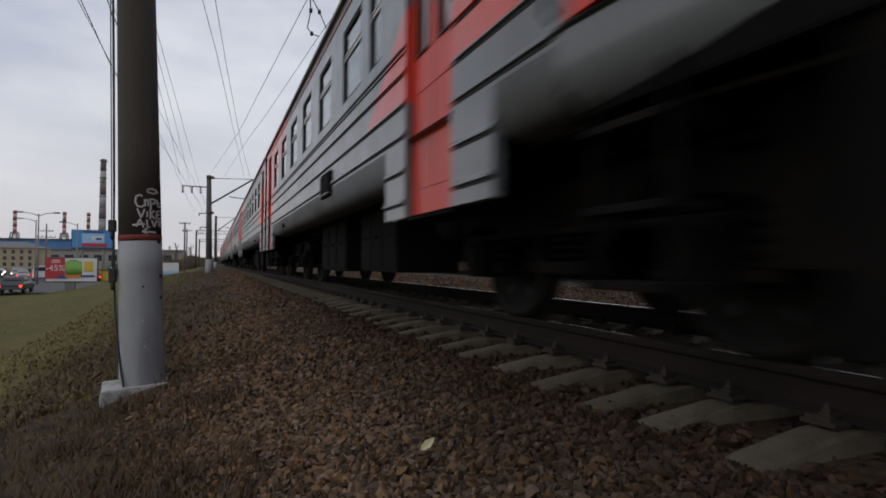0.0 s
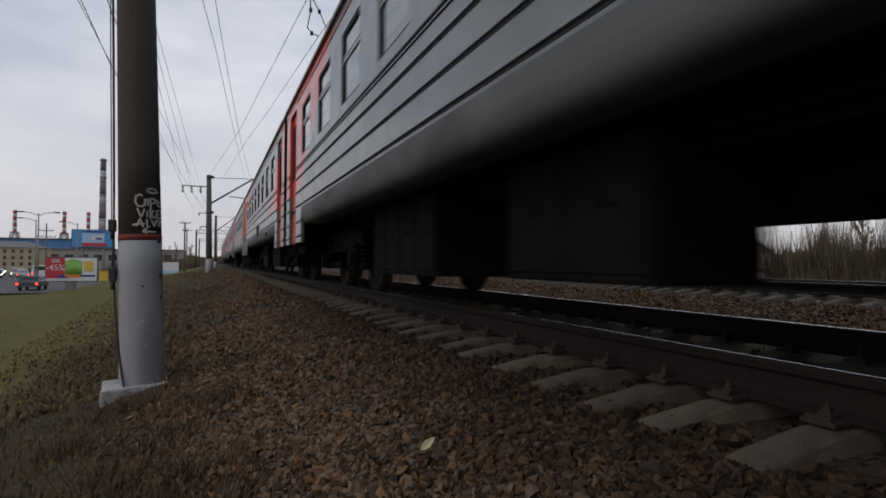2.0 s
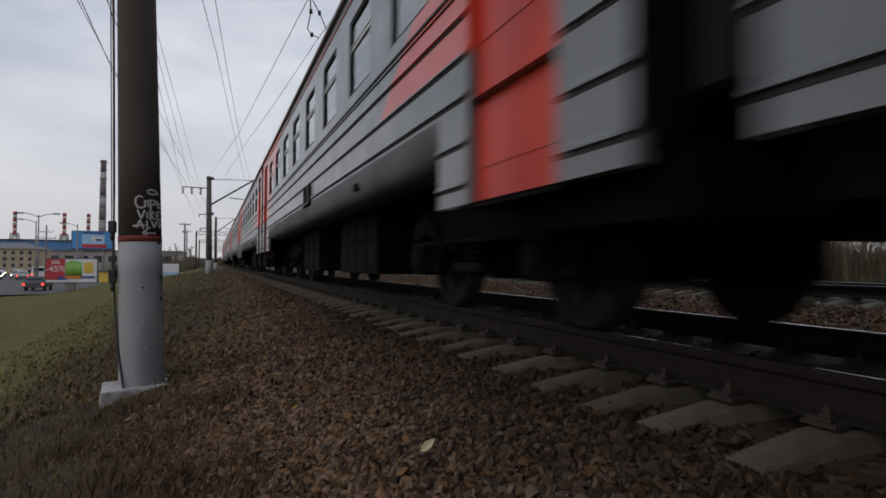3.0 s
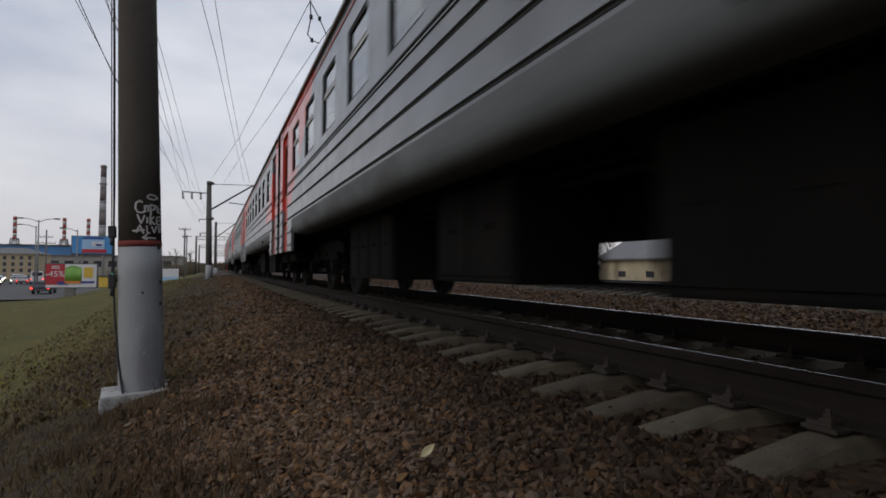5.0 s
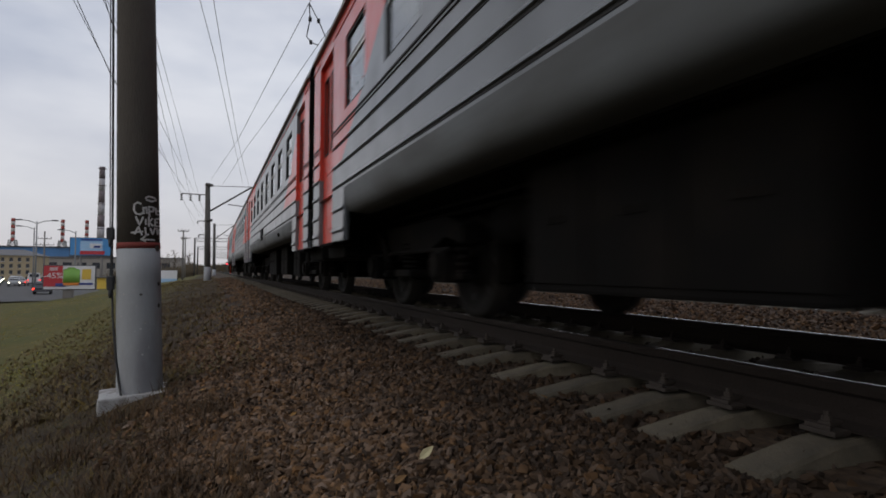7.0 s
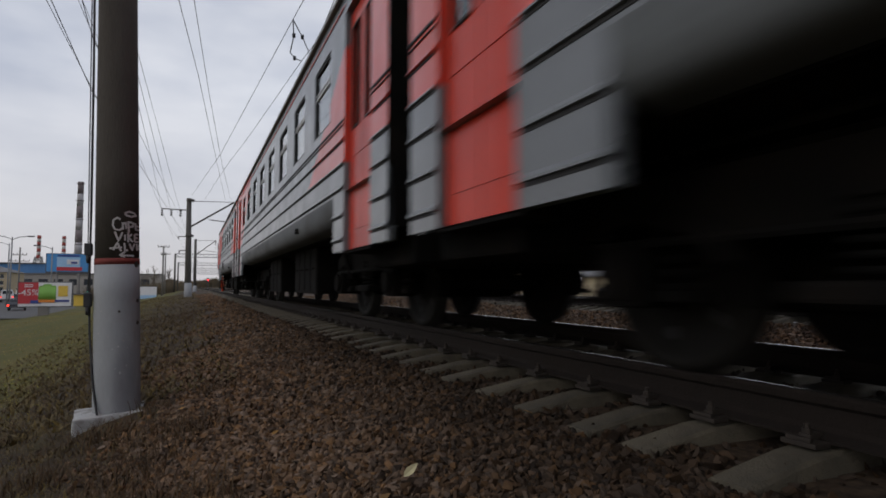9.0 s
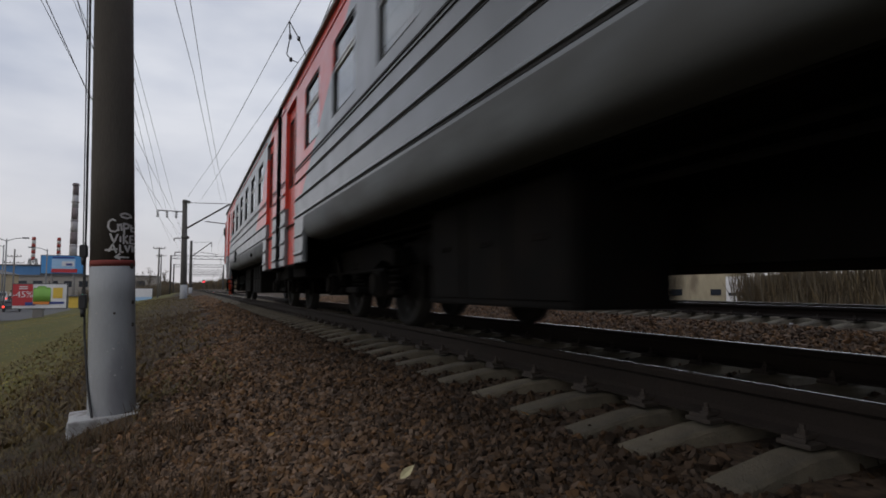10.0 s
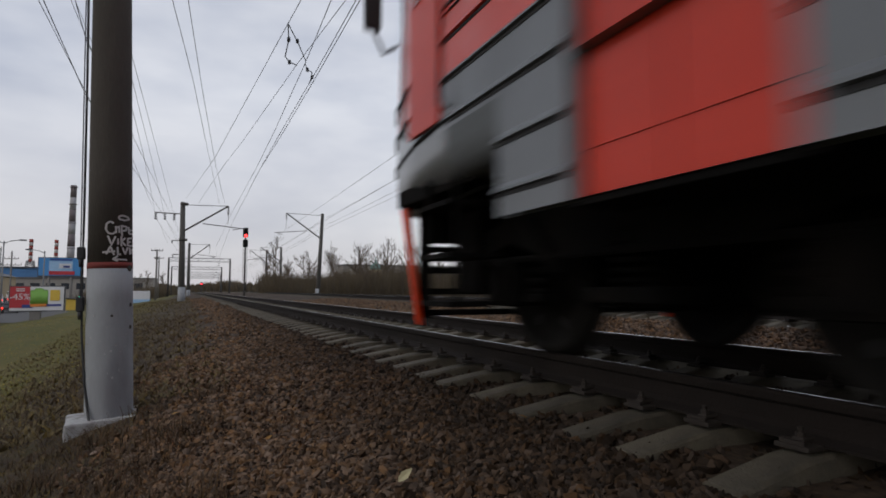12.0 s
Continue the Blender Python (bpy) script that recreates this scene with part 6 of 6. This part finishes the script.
def kiosk():
    k = tagged(empty("kiosk", pose(-18.6, 100, -2.7)), "small yellow roadside kiosk", "kiosk")
    bm = bmesh.new()
    box(bm, -0.7, 0.7, 0, 1.5, 0, 1.9, 0.05)
    part("body", bm, BILL_YELLOW, k)
    bm = bmesh.new()
    box(bm, -0.85, 0.85, -0.3, 1.6, 1.9, 2.05, 0.03)
    part("roof", bm, FRAME_GREY, k)


kiosk()


# ---- trees and the yard beyond the second track ----
def branch(bm, p, d, length, r, depth, rnd, mat=0, seg=4):
    q = p + d * length
    tube(bm, p, q, r, r * 0.62, seg=seg, caps=False)
    if depth == 0:
        return
    for _ in range(rnd.choice((2, 3, 3)) if depth > 1 else 4):
        n = (d + Vector((rnd.uniform(-1, 1), rnd.uniform(-1, 1), rnd.uniform(-0.25, 0.75))) * 0.62).normalized()
        branch(bm, p.lerp(q, rnd.uniform(0.45, 1.0)), n, length * rnd.uniform(0.55, 0.8), r * 0.55, depth - 1, rnd, mat, 3)


def bare_tree(seed, h):
    rnd = random.Random(seed)
    t = tagged(empty("tree"), "leafless grey-brown tree beyond the tracks", "tree", "bare trees")
    bm = bmesh.new()
    p = Vector((0, 0, -0.3))
    pts = [p]
    for k in range(4):
        p = p + Vector((rnd.uniform(-0.12, 0.12) * h / 6, rnd.uniform(-0.12, 0.12) * h / 6, h * 0.2))
        pts.append(p)
    for i, (a, b) in enumerate(zip(pts, pts[1:])):
        tube(bm, a, b, 0.024 * h * (1 - i * 0.2), 0.024 * h * (1 - (i + 1) * 0.2), seg=7)
    part("trunk", bm, BARK, t)
    bm = bmesh.new()
    for a in pts[1:]:
        for _ in range(3):
            d = Vector((rnd.uniform(-1, 1), rnd.uniform(-1, 1), rnd.uniform(0.5, 1.5))).normalized()
            branch(bm, a, d, h * rnd.uniform(0.18, 0.28), 0.011 * h, 3, rnd)
    branch(bm, pts[-1], Vector((0, 0, 1)), h * 0.22, 0.008 * h, 3, rnd)
    part("crown", bm, TWIG, t)
    return t


def woods():
    rnd = random.Random(21)
    kinds = [bare_tree(s, 10.0) for s in (1, 2, 3, 4)]
    spots = [(13.5, 124, 0.95), (18.5, 119, 0.8), (24.5, 120, 0.9), (31, 120, 1.0), (35, 121, 1.0), (42, 121, 1.05), (12.5, 128, 0.75), (15.0, 118, 0.62), (17.5, 135, 0.8), (20, 122, 0.7), (23, 140, 0.9), (26, 126, 0.85), (29, 138, 0.98), (33, 128, 0.92), (36, 142, 1.05),
             (40, 130, 1.05), (44, 140, 1.1), (48, 128, 1.05), (53, 138, 1.15), (58, 126, 1.1), (64, 136, 1.1), (30, 112, 0.6), (38, 112, 0.65), (46, 112, 0.7), (56, 110, 0.75), (66, 112, 0.9), (72, 96, 0.8), (74, 84, 0.8), (72, 66, 0.8), (68, 44, 0.8), (66, 24, 0.8),
             (-13, 150, 0.5), (-16, 165, 0.55), (-20, 158, 0.5), (-11, 172, 0.55)]
    for i, (x, y, s) in enumerate(spots):
        m = pose(x, y, ground_z(x, y, False), 0, 0, rnd.uniform(0, 360))
        t = kinds[i] if i < 4 else copy_thing(kinds[(i * 7 + i // 4) % 4], m)
        t.matrix_basis = m @ Matrix.Diagonal((s, s, s * rnd.uniform(0.9, 1.1), 1))
    # undergrowth too dense to count
    r = np.random.RandomState(8)
    verts, faces = [], []
    for _ in range(84000):
        u = r.rand()
        if u < 0.60:
            x, y = 11 + 64 * r.rand(), 112 + 26 * r.rand()
            h = (5.4 + 3.0 * min(1, (x - 11) / 22)) * r.uniform(0.3, 1.0) ** 0.6 * (0.85 + 0.4 * noise.noise(Vector((x * 0.35, y * 0.2, 0))))
        elif u < 0.69:
            x, y = 43.2 + 3.2 * r.rand(), -8 + 45 * r.rand()
            h = 7.2 * r.uniform(0.3, 1.1) * (0.85 + 0.6 * noise.noise(Vector((0, y * 0.3, 2))))
        elif u < 0.90:
            x, y = 60 + 14 * r.rand(), -10 + 125 * r.rand()
            h = 3.8 * r.uniform(0.4, 1.1)
        else:
            x, y = -10 - 16 * r.rand(), 140 + 40 * r.rand()
            h = 3.2 * r.uniform(0.5, 1.1)
        z, a, w = ground_z(x, y, False) - 0.1, r.uniform(0, 6.28), r.uniform(0.015, 0.06)
        lx, ly = r.normal(0, 0.16) * h, r.normal(0, 0.16) * h
        k = len(verts)
        verts += [(x - w * math.cos(a), y - w * math.sin(a), z), (x + w * math.cos(a), y + w * math.sin(a), z), (x + lx, y + ly, z + h),
                  (x + lx * 0.4 + r.normal(0, 0.5), y + ly * 0.4 + r.normal(0, 0.5), z + h * r.uniform(0.7, 1.0)), (x + lx * 0.4 + w, y + ly * 0.4, z + h * 0.35), (x + lx * 0.4 - w, y + ly * 0.4, z + h * 0.35)]
        faces += [(k, k + 1, k + 2), (k + 3, k + 4, k + 5)]
    # the far edge of the woods on the horizon
    for _ in range(9000):
        x, y = -190 + 420 * r.rand(), 420 + 160 * r.rand()
        h, w = (6.5 + 3.5 * noise.noise(Vector((x * 0.03, 0, 0)))) * r.uniform(0.5, 1.2), r.uniform(0.3, 0.9)
        k = len(verts)
        verts += [(x - w, y, -3.5), (x + w, y, -3.5), (x + r.normal(0, 1.0), y, h), (x + r.normal(0, 1.5), y, h * 0.9), (x + w * 1.6, y, h * 0.2), (x - w * 1.6, y, h * 0.2)]
        faces += [(k, k + 1, k + 2), (k + 3, k + 4, k + 5)]
    tagged(from_arrays("undergrowth", verts, faces, BRUSH), "dense leafless brown brushwood", "brushwood", kind="stuff")


woods()


def yard_house():
    h = tagged(empty("yard_building", pose(45, 49, -1.6)), "low beige building with a grey roof and stained walls", "building")
    bm = bmesh.new()
    box(bm, 0, 14, 0, 13, 0, 3.6, 0.03)
    v = [bm.verts.new(p) for p in ((0.02, 0.02, 3.6), (13.98, 0.02, 3.6), (7, 0.02, 7.2))]
    bm.faces.new(v)
    part("wall", bm, STUCCO_R, h, "stained beige plaster wall")
    bm = bmesh.new()
    for s in (-1, 1):
        e = [bm.verts.new(p) for p in ((7, -0.5, 7.4), (7 + s * 7.6, -0.5, 3.45), (7 + s * 7.6, 13.5, 3.45), (7, 13.5, 7.4), (7, -0.5, 7.15), (7 + s * 7.6, -0.5, 3.25), (7 + s * 7.6, 13.5, 3.25), (7, 13.5, 7.15))]
        for f in ((0, 1, 2, 3), (4, 7, 6, 5), (0, 4, 5, 1), (1, 5, 6, 2), (2, 6, 7, 3)):
            bm.faces.new([e[i] for i in f])
    bmesh.ops.recalc_face_normals(bm, faces=bm.faces)
    part("roof", bm, SLATE, h, "grey sheet roof")
    bm = bmesh.new()
    box(bm, 4.5, 6.0, 8, 9.2, 4.5, 8.6, 0.04)
    part("chimney_stack", bm, STUCCO, h)
    for x in (3.0, 9.0):
        bm = bmesh.new()
        box(bm, x, x + 1.6, -0.08, 0.05, 1.2, 1.9)
        part("window", bm, DARK_GLASS, h)
    for y in (3.0, 8.0):
        bm = bmesh.new()
        box(bm, -0.08, 0.05, y, y + 1.3, 1.2, 1.9)
        part("window", bm, DARK_GLASS, h)
    k = tagged(empty("white_cabin", pose(45.5, 37.6, -1.6)), "narrow white cabin beside the yard fence", "cabin")
    bm = bmesh.new()
    box(bm, 0, 1.8, 0, 1.9, 0, 3.1, 0.04)
    part("body", bm, BILL_WHITE, k)
    bm = bmesh.new()
    box(bm, -0.03, 0.05, 0.3, 1.6, 1.3, 1.6)
    part("hatch", bm, DARK_GLASS, k)


yard_house()


FENCE_GREY = material("stained_fence_concrete", (0.14, 0.115, 0.082), 0.9, vary=0.3, scale=0.7, stain=(0.09, 0.075, 0.05), stain_scale=0.6, stretch=(1, 1, 0.4), per_object=0.5)


def yard_fence():
    f = tagged(empty("concrete_fence", pose(47, 0, -1.6)), "stained grey-beige concrete panel fence along the yard", "fence")
    bm = bmesh.new()
    box(bm, -0.06, 0.06, -1.2, 1.2, 0, 3.2, 0.015)
    for k in range(3):
        box(bm, -0.09, -0.05, -1.05, 1.05, 0.25 + 0.98 * k, 1.1 + 0.98 * k, 0.02)
    first = part("panel", bm, FENCE_GREY, f)
    first.matrix_basis = pose(0, 36, 0)
    bm = bmesh.new()
    box(bm, -0.14, 0.14, -0.12, 0.12, -0.2, 3.4, 0.02)
    post = part("post", bm, POST_GREY, f)
    post.matrix_basis = pose(0, 37.3, 0)
    for i in range(1, 26):
        share("panel", first, pose(0, 36 - 2.6 * i, 0), f)
        share("post", post, pose(0, 37.3 - 2.6 * i, 0), f)
    g = tagged(empty("yard_wall", pose(52, 64, -1.6)), "low pale yard wall", "wall")
    bm = bmesh.new()
    box(bm, -0.15, 0.15, 0, 26, 0, 2.0, 0.03)
    part("wall", bm, STUCCO_R, g)


yard_fence()


def church():
    c = tagged(empty("church_tower", pose(64, 225, -2)), "distant pale church tower with a small green dome", "church")
    bm = bmesh.new()
    box(bm, -2.0, 2.0, -2, 2, 0, 11, 0.1)
    part("tower", bm, STUCCO, c)
    bm = bmesh.new()
    lathe(bm, [(11, 2.1), (11.8, 2.3), (12.8, 2.0), (13.6, 1.2), (14.2, 0.4), (16.4, 0.08)], 16, "Z")
    part("dome", bm, painted("copper_green", (0.12, 0.22, 0.2)), c, "green dome")
    for z in (4, 7.5):
        bm = bmesh.new()
        box(bm, -0.6, 0.6, -2.06, -1.95, z, z + 1.8)
        part("window", bm, DARK_GLASS, c)
    l = tagged(empty("long_house", pose(54, 240, -2)), "distant long grey house behind the trees", "house")
    bm = bmesh.new()
    box(bm, 0, 60, 0, 12, 0, 13.2, 0.05)
    part("wall", bm, WORKS_GREY, l)
    bm = bmesh.new()
    box(bm, -0.5, 60.5, -0.5, 12.5, 13.2, 13.8)
    part("roof", bm, SLATE, l)


church()


motions()
